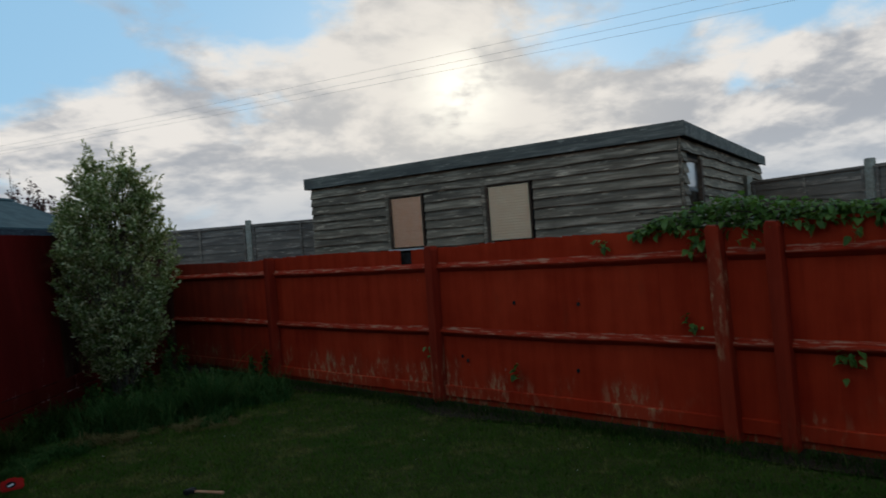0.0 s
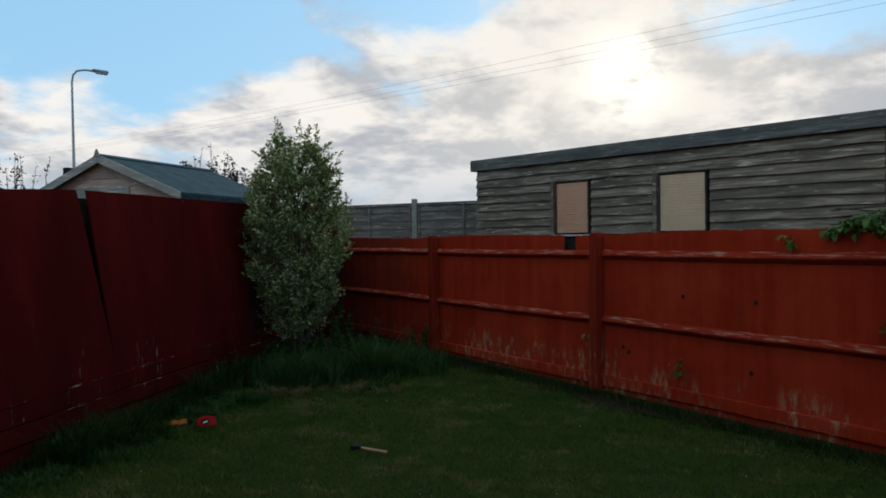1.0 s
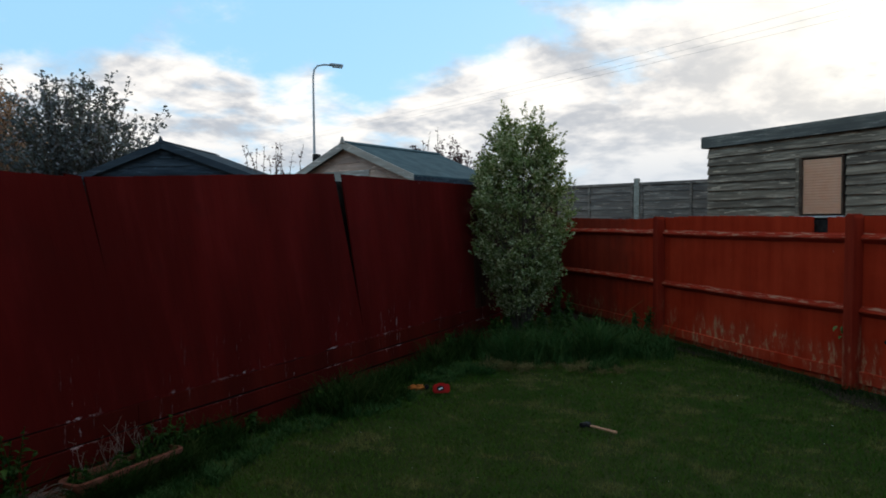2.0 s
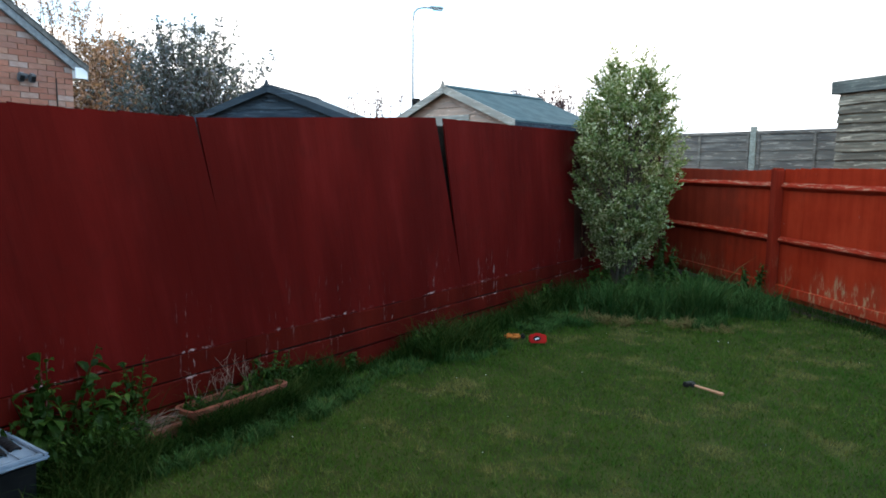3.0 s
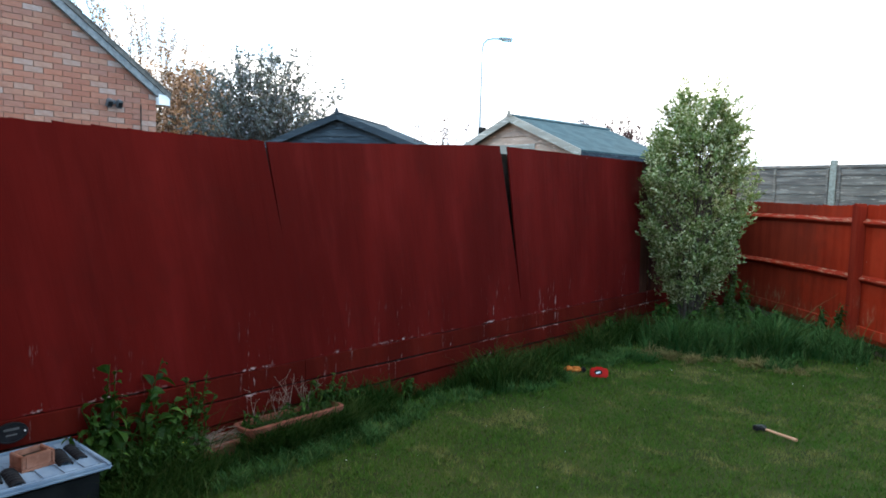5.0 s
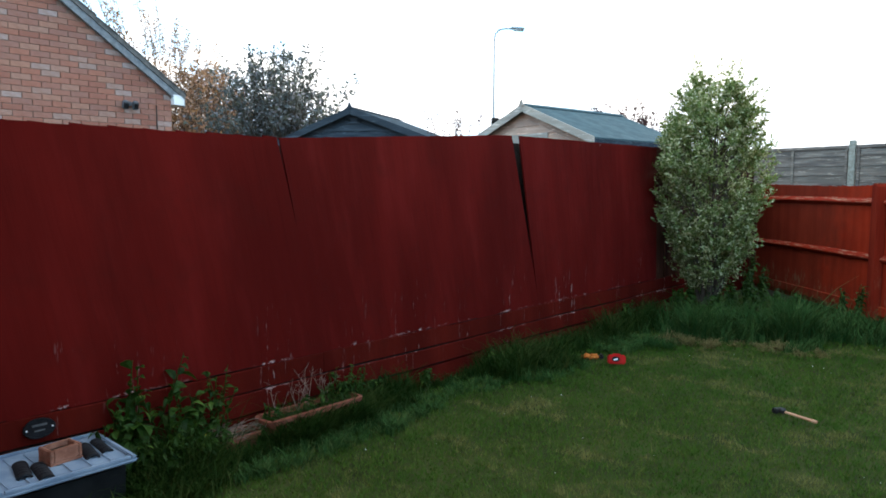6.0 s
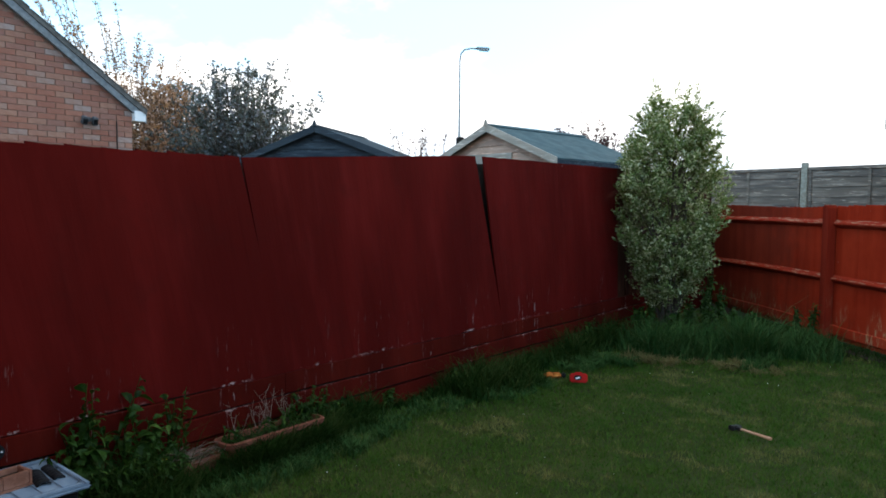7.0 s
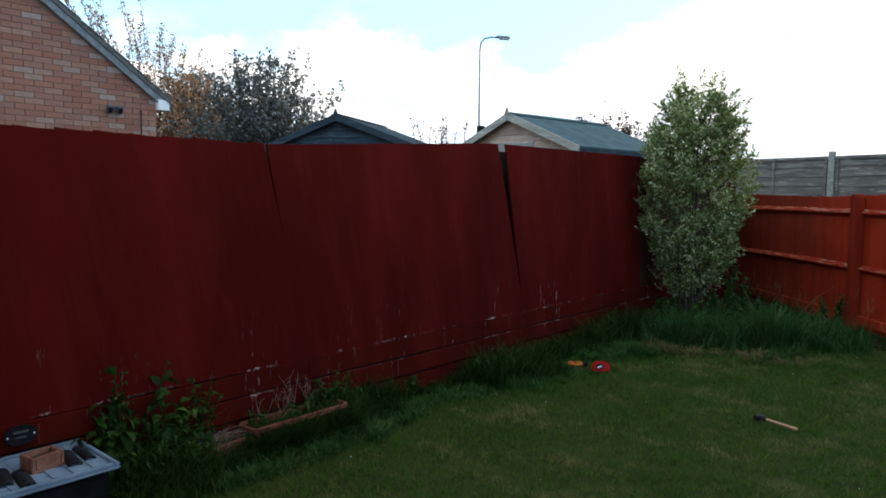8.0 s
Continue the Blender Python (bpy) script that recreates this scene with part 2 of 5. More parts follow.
def blade_material(name, dark, light, dry, share):
    m = bpy.data.materials.new(name)
    m.use_nodes = True
    n = Net(m.node_tree)
    rnd = n.node("ShaderNodeNewGeometry").outputs["Random Per Island"]
    co = n.node("ShaderNodeTexCoord").outputs["Object"]
    big = n.noise(n.stretch(co, 1.0, 1.35, 0.0), 1.5, 7.0, 0.7)
    spotty = n.noise(n.stretch(co, 1.0, 1.0, 0.0), 6.5, 4.0, 0.65)
    c = n.mix(rnd, (*dark, 1), (*light, 1))
    straw = n.math("MULTIPLY", n.ramp(n.math("ADD", big, n.math("MULTIPLY", n.math("SUBTRACT", spotty, 0.5), 0.35)), 0.5, 0.66), share)
    straw = n.math("ADD", straw, n.math("MULTIPLY", n.ramp(n.math("FRACT", n.math("MULTIPLY", rnd, 7.7)), 0.84, 1.0), 0.6), True)
    c = n.mix(straw, c, (*dry, 1))
    lush = n.math("MULTIPLY", n.ramp(n.noise(n.stretch(co, 1.0, 1.0, 0.0), 1.1, 5.0, 0.65), 0.47, 0.6), n.ramp(big, 0.6, 0.5))
    c = n.mix(n.math("MULTIPLY", lush, 0.6), c, (dark[0] * 0.8, dark[1] * 1.1, dark[2], 1))
    b = n.node("ShaderNodeBsdfPrincipled", {"Base Color": c, "Roughness": 0.7, "Specular IOR Level": 0.06})
    t = n.node("ShaderNodeBsdfTranslucent", {"Color": c})
    n.node("ShaderNodeOutputMaterial", {0: n.node("ShaderNodeMixShader", {0: 0.3, 1: b, 2: t})})
    return m


def brick_colour(n, co):
    rnd = n.node("ShaderNodeObjectInfo").outputs["Random"]
    v = n.noise(co, 14.0, 5.0, 0.65)
    ramp = n.node("ShaderNodeValToRGB", {0: rnd})
    ramp.color_ramp.elements[0].color, ramp.color_ramp.elements[1].color = (0.28, 0.115, 0.085, 1), (0.4, 0.31, 0.285, 1)
    for at, col in ((0.25, (0.35, 0.15, 0.105, 1)), (0.5, (0.29, 0.145, 0.115, 1)), (0.7, (0.37, 0.19, 0.135, 1)), (0.9, (0.34, 0.235, 0.2, 1))):
        ramp.color_ramp.elements.new(at).color = col
    return n.mix(n.math("MULTIPLY", n.ramp(v, 0.35, 0.7), 0.4), ramp.outputs[0], (0.23, 0.1, 0.065, 1)), n.noise(co, 120.0, 3.0)


def felt_colour(a, b):
    def build(n, co):
        return n.mix(n.ramp(n.noise(co, 5.0, 6.0, 0.65), 0.3, 0.7), (*a, 1), (*b, 1)), n.noise(co, 260.0, 2.0)
    return build


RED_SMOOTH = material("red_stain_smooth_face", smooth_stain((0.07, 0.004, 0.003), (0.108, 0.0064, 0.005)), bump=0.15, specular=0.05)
# Mossy old bay; on corner boards and post it paints in the shade.
RED_MOSSY_SHADE = material("mossy_stain_with_shade", red_paint(0.3, 0.5, (0.03, 0.008, 0.005), (0.06, 0.02, 0.012)), bump=0.25, specular=0.05)
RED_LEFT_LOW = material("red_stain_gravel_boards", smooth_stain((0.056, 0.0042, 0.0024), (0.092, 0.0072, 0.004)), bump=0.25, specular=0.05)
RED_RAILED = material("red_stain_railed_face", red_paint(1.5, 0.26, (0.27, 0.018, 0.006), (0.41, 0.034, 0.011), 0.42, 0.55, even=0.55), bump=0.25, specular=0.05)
RED_POST = material("red_stain_posts", red_paint(0.5, 0.35, (0.16, 0.0125, 0.006), (0.26, 0.024, 0.01)), bump=0.25, specular=0.05)
RED_WORN = material("worn_red_rail", worn_rail, bump=0.4, specular=0.06)
RED_POST_BARE = material("worn_red_post", red_paint(1.3, 1.9, (0.2, 0.016, 0.007), (0.3, 0.03, 0.012), 0.9), bump=0.3, specular=0.05)
POST_END = material("bare_post_end", plain((0.16, 0.075, 0.05), (0.33, 0.2, 0.13), 40), 0.9, 0.3)
BLACKENED = material("blackened_timber", plain((0.012, 0.011, 0.01), (0.03, 0.027, 0.024)), 0.9, 0.2)
SHED_BOARD = material("weathered_dark_cladding", weathered((0.12, 0.092, 0.066), (0.38, 0.3, 0.22)), 0.85, 0.5)
SHED_FASCIA = material("grey_fascia_board", weathered((0.1, 0.1, 0.09), (0.22, 0.21, 0.18)), 0.8, 0.4)
SHED_TRIM = material("brown_window_trim", weathered((0.06, 0.038, 0.026), (0.13, 0.085, 0.06)), 0.8, 0.3)
SILL = material("pale_window_sill", plain((0.4, 0.38, 0.35), (0.55, 0.53, 0.5), 20), 0.7, 0.1)
BLIND = material("pinkish_blind", plain((0.9, 0.46, 0.28), (0.93, 0.54, 0.35), 9), 0.6, 0.05)
BLIND_PALE = material("cream_blind", plain((0.92, 0.62, 0.39), (0.95, 0.69, 0.46), 9), 0.6, 0.05)
BLIND_WHITE = material("white_blind", plain((0.72, 0.74, 0.76), (0.8, 0.8, 0.8), 9), 0.6, 0.05)
GREY_PANEL = material("grey_fence_panel", weathered((0.165, 0.132, 0.11), (0.33, 0.27, 0.22)), 0.85, 0.4)
CONCRETE = material("concrete_post", plain((0.27, 0.25, 0.2), (0.42, 0.39, 0.32), 25), 0.9, 0.35)
PINE = material("pale_pine_cladding", weathered((0.5, 0.31, 0.23), (0.62, 0.43, 0.34)), 0.8, 0.2)
PINE_TRIM = material("pale_bargeboard", weathered((0.4, 0.34, 0.28), (0.52, 0.46, 0.4)), 0.8, 0.2)
FELT_GREEN = material("green_mineral_felt", felt_colour((0.034, 0.068, 0.08), (0.06, 0.105, 0.118)), 0.9, 0.3)
FELT_DARK = material("dark_roofing_felt", felt_colour((0.016, 0.028, 0.038), (0.03, 0.048, 0.062)), 0.9, 0.3)
DARK_CLAD = material("dark_blue_grey_cladding", weathered((0.03, 0.042, 0.055), (0.06, 0.076, 0.094)), 0.85, 0.3)
BRICK = material("multi_red_brick", brick_colour, 0.9, 0.3)
MORTAR = material("mortar", plain((0.23, 0.145, 0.11), (0.3, 0.2, 0.155), 40), 0.95, 0.3)
VERGE = material("grey_verge", plain((0.16, 0.17, 0.18), (0.26, 0.27, 0.28), 20), 0.8, 0.2)
ROOF_TILE = material("grey_brown_tile", plain((0.09, 0.085, 0.08), (0.16, 0.15, 0.14), 15), 0.85, 0.3)
WHITE_BOX = material("white_soffit", plain((0.74, 0.75, 0.76), (0.8, 0.8, 0.8), 6), 0.5)
GREY_METAL = material("galvanised_steel", plain((0.3, 0.31, 0.32), (0.42, 0.43, 0.44), 12), 0.45)
GREY_DARK = material("dark_grey_fitting", plain((0.07, 0.075, 0.085), (0.13, 0.135, 0.145), 12), 0.5)
LAMP_GLASS = material("lamp_lens", plain((0.5, 0.52, 0.53), (0.62, 0.63, 0.64), 6), 0.2)
BLACK = material("black_plastic", plain((0.008, 0.008, 0.009), (0.016, 0.016, 0.018), 20), 0.4)
TERRACOTTA = material("terracotta", plain((0.17, 0.05, 0.032), (0.25, 0.085, 0.055), 20), 0.85, 0.15)
BRICK_BLOCK = material("orange_clay_block", plain((0.19, 0.08, 0.052), (0.3, 0.14, 0.095), 22), 0.9, 0.3)
TRAY = material("grey_plastic_lid", plain((0.15, 0.21, 0.29), (0.23, 0.3, 0.38), 7), 0.45, 0.05)
TUB = material("dark_plastic_tub", plain((0.006, 0.007, 0.008), (0.014, 0.015, 0.016), 9), 0.5)
SLATE = material("dark_slate", plain((0.008, 0.0085, 0.01), (0.022, 0.023, 0.026), 30), 0.6, 0.3)
PLAQUE_MARK = material("grey_plaque_relief", plain((0.06, 0.06, 0.06), (0.1, 0.1, 0.1), 30), 0.5)
ASH = material("ash_handle", weathered((0.52, 0.27, 0.15), (0.66, 0.4, 0.25)), 0.6, 0.1)
IRON = material("black_iron", plain((0.012, 0.012, 0.013), (0.03, 0.028, 0.027), 40), 0.5, 0.2)
RED_PLASTIC = material("red_plastic", plain((0.36, 0.008, 0.006), (0.44, 0.014, 0.01), 12), 0.6)
ORANGE = material("orange_plastic", plain((0.36, 0.1, 0.018), (0.46, 0.15, 0.03), 12), 0.8)
WHITE_MARK = material("white_print", plain((0.7, 0.7, 0.7), (0.78, 0.78, 0.78), 9), 0.5)
BARK = material("bark", plain((0.05, 0.038, 0.028), (0.11, 0.085, 0.065), 30), 0.95, 0.5)
DEAD_STEM = material("dead_stems", plain((0.13, 0.085, 0.065), (0.26, 0.18, 0.145), 30), 0.9, 0.2)
GROUND = material("soil_and_turf", ground_colour, 0.95, 0.5, 0.1)
SOIL = material("dark_soil", plain((0.016, 0.012, 0.008), (0.04, 0.03, 0.02), 40), 0.95, 0.6)
LAWN = blade_material("lawn_blades", (0.036, 0.086, 0.01), (0.075, 0.14, 0.02), (0.215, 0.19, 0.07), 0.7)
LONG_GRASS = blade_material("long_grass_blades", (0.018, 0.056, 0.014), (0.062, 0.135, 0.036), (0.17, 0.2, 0.07), 0.15)
# Rank weedy grass with shade put into its colour, darker than LONG_GRASS.
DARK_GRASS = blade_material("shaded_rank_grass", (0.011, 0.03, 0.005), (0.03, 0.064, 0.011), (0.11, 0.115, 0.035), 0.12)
DRY_GRASS = blade_material("dried_grass", (0.1, 0.085, 0.03), (0.2, 0.165, 0.07), (0.26, 0.2, 0.1), 0.5)
BUSH_LEAF = leafy("variegated_leaves", (0.05, 0.085, 0.022), (0.22, 0.275, 0.085), (0.66, 0.63, 0.38), 0.5, 0.3, 0.52)
IVY_LEAF = leafy("ivy_leaves", (0.05, 0.11, 0.018), (0.12, 0.21, 0.045), (0.2, 0.3, 0.08), 0.35, 0.35)
WEED_LEAF = leafy("weed_leaves", (0.011, 0.036, 0.005), (0.036, 0.082, 0.012), (0.085, 0.15, 0.025), 0.5, 0.35)
PLUM_LEAF = leafy("greyish_green_leaves", (0.052, 0.064, 0.075), (0.18, 0.195, 0.215), (0.42, 0.38, 0.42), 0.5, 0.5)
COPPER_LEAF = leafy("coppery_blossom_leaves", (0.24, 0.13, 0.085), (0.48, 0.29, 0.21), (0.7, 0.53, 0.48), 0.55, 0.5)
PURPLE_LEAF = leafy("purple_leaves", (0.03, 0.014, 0.018), (0.075, 0.035, 0.04), (0.1, 0.05, 0.05), 0.5, 0.3)
PETAL = material("yellow_petal", plain((0.7, 0.5, 0.03), (0.75, 0.55, 0.05), 9), 0.6)
PANE = bpy.data.materials.new("window_glass")
PANE.use_nodes = True
_n = Net(PANE.node_tree)
_n.node("ShaderNodeOutputMaterial", {0: _n.node("ShaderNodeMixShader", {
    0: _n.math("MULTIPLY", _n.node("ShaderNodeFresnel", {"IOR": 1.45}).outputs[0], 0.8),
    1: _n.node("ShaderNodeBsdfTransparent", {}), 2: _n.node("ShaderNodeBsdfGlossy", {"Roughness": 0.05})})})


# ---------------------------------------------------------------- builders
def thing(name, m, label, category, group="", kind=""):
    """An Empty at a thing's base; its parts are built in its own axes."""
    ob = new(name)
    ob.empty_display_size = 0.1
    ob.matrix_world = m
    return tagged(ob, label, category, group, kind)


def part(name, bm, mat, parent=None, label="", smooth=False):
    """Links a bmesh as one mesh object under a thing or part."""
    me = bpy.data.meshes.new(name)
    bm.to_mesh(me)
    bm.free()
    me.materials.append(mat)
    if smooth:
        for p in me.polygons:
            p.use_smooth = True
    ob = new(name, me)
    ob.parent = parent
    return tagged(ob, label)


def raw(name, verts, faces, mat, parent=None, label=""):
    me = bpy.data.meshes.new(name)
    me.from_pydata(verts, [], faces)
    me.materials.append(mat)
    ob = new(name, me)
    ob.parent = parent
    return tagged(ob, label)


def box(bm, x0, x1, y0, y1, z0, z1, bevel=0.0, m=None):
    made = bmesh.ops.create_cube(bm, size=1.0)["verts"]
    bmesh.ops.transform(bm, verts=made, matrix=Matrix.Translation(((x0 + x1) / 2, (y0 + y1) / 2, (z0 + z1) / 2)) @ Matrix.Diagonal((x1 - x0, y1 - y0, z1 - z0, 1)))
    if bevel:
        edges = list({e for v in made for e in v.link_edges})
        made = list({v for f in bmesh.ops.bevel(bm, geom=edges, offset=bevel, segments=2, affect="EDGES")["faces"] for v in f.verts} | {v for v in made if v.is_valid})
    if m is not None:
        bmesh.ops.transform(bm, verts=made, matrix=m)
    return bm


def boxed(*a, **k):
    return box(bmesh.new(), *a, **k)


def tube(bm, points, radii, sides=6):
    """A tapered tube along points."""
    rings = []
    for i, p in enumerate(points):
        d = (points[min(i + 1, len(points) - 1)] - points[max(i - 1, 0)]).normalized()
        a = d.cross(Vector((0.31, 0.9, 0.2))).normalized()
        b = d.cross(a)
        rings.append([bm.verts.new(p + (a * math.cos(q) + b * math.sin(q)) * radii[i]) for q in [2 * math.pi * k / sides for k in range(sides)]])
    for r, s in zip(rings, rings[1:]):
        for k in range(sides):
            bm.faces.new((r[k], r[(k + 1) % sides], s[(k + 1) % sides], s[k]))
    bm.faces.new(rings[0][::-1]), bm.faces.new(rings[-1])
    return bm


def prism(bm, outline, y0, y1):
    """Outline in local x and z, drawn out along y."""
    a = [bm.verts.new((x, y0, z)) for x, z in outline]
    b = [bm.verts.new((x, y1, z)) for x, z in outline]
    k = len(outline)
    bm.faces.new(a), bm.faces.new(b[::-1])
    for i in range(k):
        bm.faces.new((a[(i + 1) % k], a[i], b[i], b[(i + 1) % k]))
    bmesh.ops.recalc_face_normals(bm, faces=bm.faces)
    return bm


def leaves(centres, ways, size, rng, ratio=0.45, spread=0.35):
    """Folded leaf blades, each five corners and four faces: corners and faces as lists."""
    c, d = np.asarray(centres, float), np.asarray(ways, float)
    k = len(c)
    d = d + rng.normal(0, spread, (k, 3))
    d /= np.linalg.norm(d, axis=1)[:, None]
    side = np.cross(d, rng.normal(0, 1, (k, 3)))
    side /= np.linalg.norm(side, axis=1)[:, None] + 1e-9
    up = np.cross(side, d)
    l = size * rng.uniform(0.6, 1.35, (k, 1))
    wd = l * ratio
    v = np.stack([c, c + d * l * 0.45 + side * wd * 0.5 + up * wd * 0.15, c + d * l - up * wd * 0.12, c + d * l * 0.45 - side * wd * 0.5 + up * wd * 0.15, c + d * l * 0.5], 1)
    f = (np.array([[0, 1, 4], [1, 2, 4], [2, 3, 4], [3, 0, 4]])[None] + np.arange(k)[:, None, None] * 5).reshape(-1, 3)
    return v.reshape(-1, 3).tolist(), f.tolist()


def broad_leaves(centres, ways, size, rng, ratio=0.5, spread=0.3, droop=0.35):
    """Rounded leaves folded along the midrib, the tip hanging: eleven corners each."""
    c, d = np.asarray(centres, float), np.asarray(ways, float)
    k = len(c)
    d = d + rng.normal(0, spread, (k, 3))
    d /= np.linalg.norm(d, axis=1)[:, None]
    side = np.cross(d, np.array([[0, 0, 1.0]]) + rng.normal(0, 0.35, (k, 3)))
    side /= np.linalg.norm(side, axis=1)[:, None] + 1e-9
    up = np.cross(side, d)
    l = size * rng.uniform(0.55, 1.3, (k, 1))
    spine, wing = [], []
    for u, w in ((0.0, 0.0), (0.2, 0.7), (0.45, 1.0), (0.75, 0.62), (1.0, 0.0)):
        mid = c + d * l * u + up * l * 0.12 * np.sin(u * 3) - np.array([[0, 0, 1.0]]) * l * droop * u * u
        spine.append(mid)
        if w:
            for sgn in (-1, 1):
                wing.append(mid + side * sgn * l * ratio * 0.5 * w * rng.uniform(0.85, 1.15, (k, 1)) + up * l * 0.07 * w)
    v = np.stack(spine + wing, 1)            # 0..4 along the rib, then left and right of 1, 2, 3
    f = [[0, 1, 5], [0, 6, 1], [1, 2, 7], [1, 7, 5], [1, 6, 8], [1, 8, 2], [2, 3, 9], [2, 9, 7], [2, 8, 10], [2, 10, 3], [3, 4, 9], [3, 10, 4]]
    f = (np.array(f)[None] + np.arange(k)[:, None, None] * 11).reshape(-1, 3)
    return v.reshape(-1, 3).tolist(), f.tolist()


def blades(roots, height, width, lean, rng, joints=1):
    """Grass blades: a tapering strip with its tip bent over."""
    r = np.asarray(roots, float)
    k = len(r)
    a = rng.uniform(0, 2 * np.pi, k)
    out = np.stack([np.cos(a), np.sin(a), np.zeros(k)], 1)
    b = a + np.pi / 2 + rng.normal(0, 0.5, k)
    side = np.stack([np.cos(b), np.sin(b), np.zeros(k)], 1) * (width * rng.uniform(0.6, 1.3, k))[:, None]
    h = (height * rng.uniform(0.5, 1.3, k))[:, None]
    bow = (lean * rng.uniform(0.2, 1.3, k))[:, None] * h
    z = np.array([[0, 0, 1.0]])
    rows = []
    for i in range(joints):
        u = i / joints
        mid = r + z * h * (u - 0.12 * u * u) + out * bow * u * u
        rows += [mid - side * (1 - u * 0.55) / 2, mid + side * (1 - u * 0.55) / 2]
    rows.append(r + z * h * 0.86 + out * bow)
    v = np.stack(rows, 1)
    n = 2 * joints + 1
    f = []
    for i in range(joints - 1):
        f += [[2 * i, 2 * i + 1, 2 * i + 3], [2 * i, 2 * i + 3, 2 * i + 2]]
    f.append([n - 3, n - 2, n - 1])
    faces = (np.array(f)[None] + np.arange(k)[:, None, None] * n).reshape(-1, 3)
    return v.reshape(-1, 3).tolist(), faces.tolist()


# ---------------------------------------------------------------- ground
bm = bmesh.new()
bmesh.ops.create_grid(bm, x_segments=60, y_segments=60, size=2500.0)
for v in bm.verts:
    far = max(abs(v.co.x), abs(v.co.y))
    v.co.z = -0.01 if far < 60 else -0.3
tagged(part("ground", bm, GROUND), "flat turf and soil ground reaching to the horizon", "ground", kind="structure")

LEFT_X = -3.85                              # plane of the smooth fence
R0, R1 = Vector((-1.64, 9.66, 0)), Vector((2.64, 5.3, 0))   # two posts of the railed fence
RDIR = (R1 - R0).normalized()
R_ANGLE = math.degrees(math.atan2(RDIR.y, RDIR.x))
RIGHT = pose(*R0, 0, 0, R_ANGLE)            # local x along the railed fence, +y away from the garden
LEFT = pose(LEFT_X, 0, 0, 0, 0, 90)         # local x along the smooth fence, +y away from the garden
R_CORNER = (LEFT_X - R0.x) / RDIR.x         # station where both fences meet


def fence_board(parent, foot0, foot1, top0, top1, z0, z1a, z1b, y, thick, mat, thin=0.35):
    """One feather-edge board, thick on one side and thin on the other."""
    v = []
    for za, zb, xa, xb, dy in ((z0, z0, foot0, foot1, 0.0), (z1a, z1b, top0, top1, 0.0)):
        v += [(xa, y + dy - thick, za), (xb, y + dy - thick * thin, zb), (xb, y + dy + 0.004, zb), (xa, y + dy + 0.004, za)]
    return raw("board", v, [(0, 1, 5, 4), (1, 2, 6, 5), (2, 3, 7, 6), (3, 0, 4, 7), (4, 5, 6, 7), (3, 2, 1, 0)], mat, parent)


# ---------------------------------------------------------------- smooth red fence
rng = random.Random(4)
left_fence = thing("fence", LEFT, "tall dark red stained close-board fence with leaning bays", "fence")
# each bay: foot from, foot to, top from, top to, top heights
LEFT_BAYS = ((-3.2, 2.99, -3.4, 2.62, 1.93, 1.925), (2.965, 5.66, 2.65, 5.17, 1.925, 2.09), (5.655, 8.5, 5.3, 8.42, 2.09, 2.115), (8.55, 11.85, 8.5, 11.85, 2.06, 2.04))
for b, (f0, f1, t0, t1, h0, h1) in enumerate(LEFT_BAYS):
    count = round((f1 - f0) / 0.098)
    for i in range(count):
        u, u2 = i / count, (i + 1.08) / count
        h = h0 + (h1 - h0) * u
        if b > 0 or i % 2 == 0:
            step = rng.uniform(-0.004, 0.004) if b == 0 else rng.uniform(-0.002, 0.002)
        # The last boards before the far bay are darkened to carry the corner's shade.
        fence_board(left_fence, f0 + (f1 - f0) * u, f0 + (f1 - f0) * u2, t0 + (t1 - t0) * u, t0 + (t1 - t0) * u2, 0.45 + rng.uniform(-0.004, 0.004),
                    h + step + (0.008 if b == 0 and i % 2 == 0 else 0.001), h + step + 0.001 + (h1 - h0) / count, 0.0, 0.012, RED_MOSSY_SHADE if b == 3 or (b == 2 and u > 0.93) else RED_SMOOTH, 0.965)
    for z in (0.6, 1.2, 1.75):
        part("rail", boxed(min(f0, t0) + 0.3, min(f1, t1) - 0.02, 0.02, 0.075, z - 0.035, z + 0.035, 0.008), BLACKENED, left_fence)
    # Dark strip added behind the boards so the seams look shaded.
    part("backing", boxed(f0 + 0.004, f1 - 0.004, 0.0175, 0.032, -0.02, 0.54), BLACKENED, left_fence)
    ends = ((-3.2, 2.98), (2.984, 5.66), (5.664, 8.5), (8.504, 11.8))[b]
    for k, (lo, hi, y) in enumerate(((0.3, 0.444, -0.004), (0.152, 0.289, -0.011), (-0.03, 0.134, 0.004))):
        bm = bmesh.new()
        n = 14
        ring = []
        for i in range(n + 1):
            x = ends[0] + (ends[1] - ends[0]) * i / n
            wob = 0.004 * math.sin(x * 2.3 + k) + rng.uniform(-0.002, 0.002)
            ring.append([bm.verts.new((x, y + dy, z + wob)) for dy, z in ((-0.012, lo + 0.004), (-0.012, hi - 0.004), (-0.008, hi), (0.012, hi), (0.012, lo), (-0.008, lo))])
        for r, s in zip(ring, ring[1:]):
            for j in range(6):
                bm.faces.new((r[j], s[j], s[(j + 1) % 6], r[(j + 1) % 6]))
        bm.faces.new(ring[0]), bm.faces.new(ring[-1][::-1])
        bmesh.ops.recalc_face_normals(bm, faces=bm.faces)
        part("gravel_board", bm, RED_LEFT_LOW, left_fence)
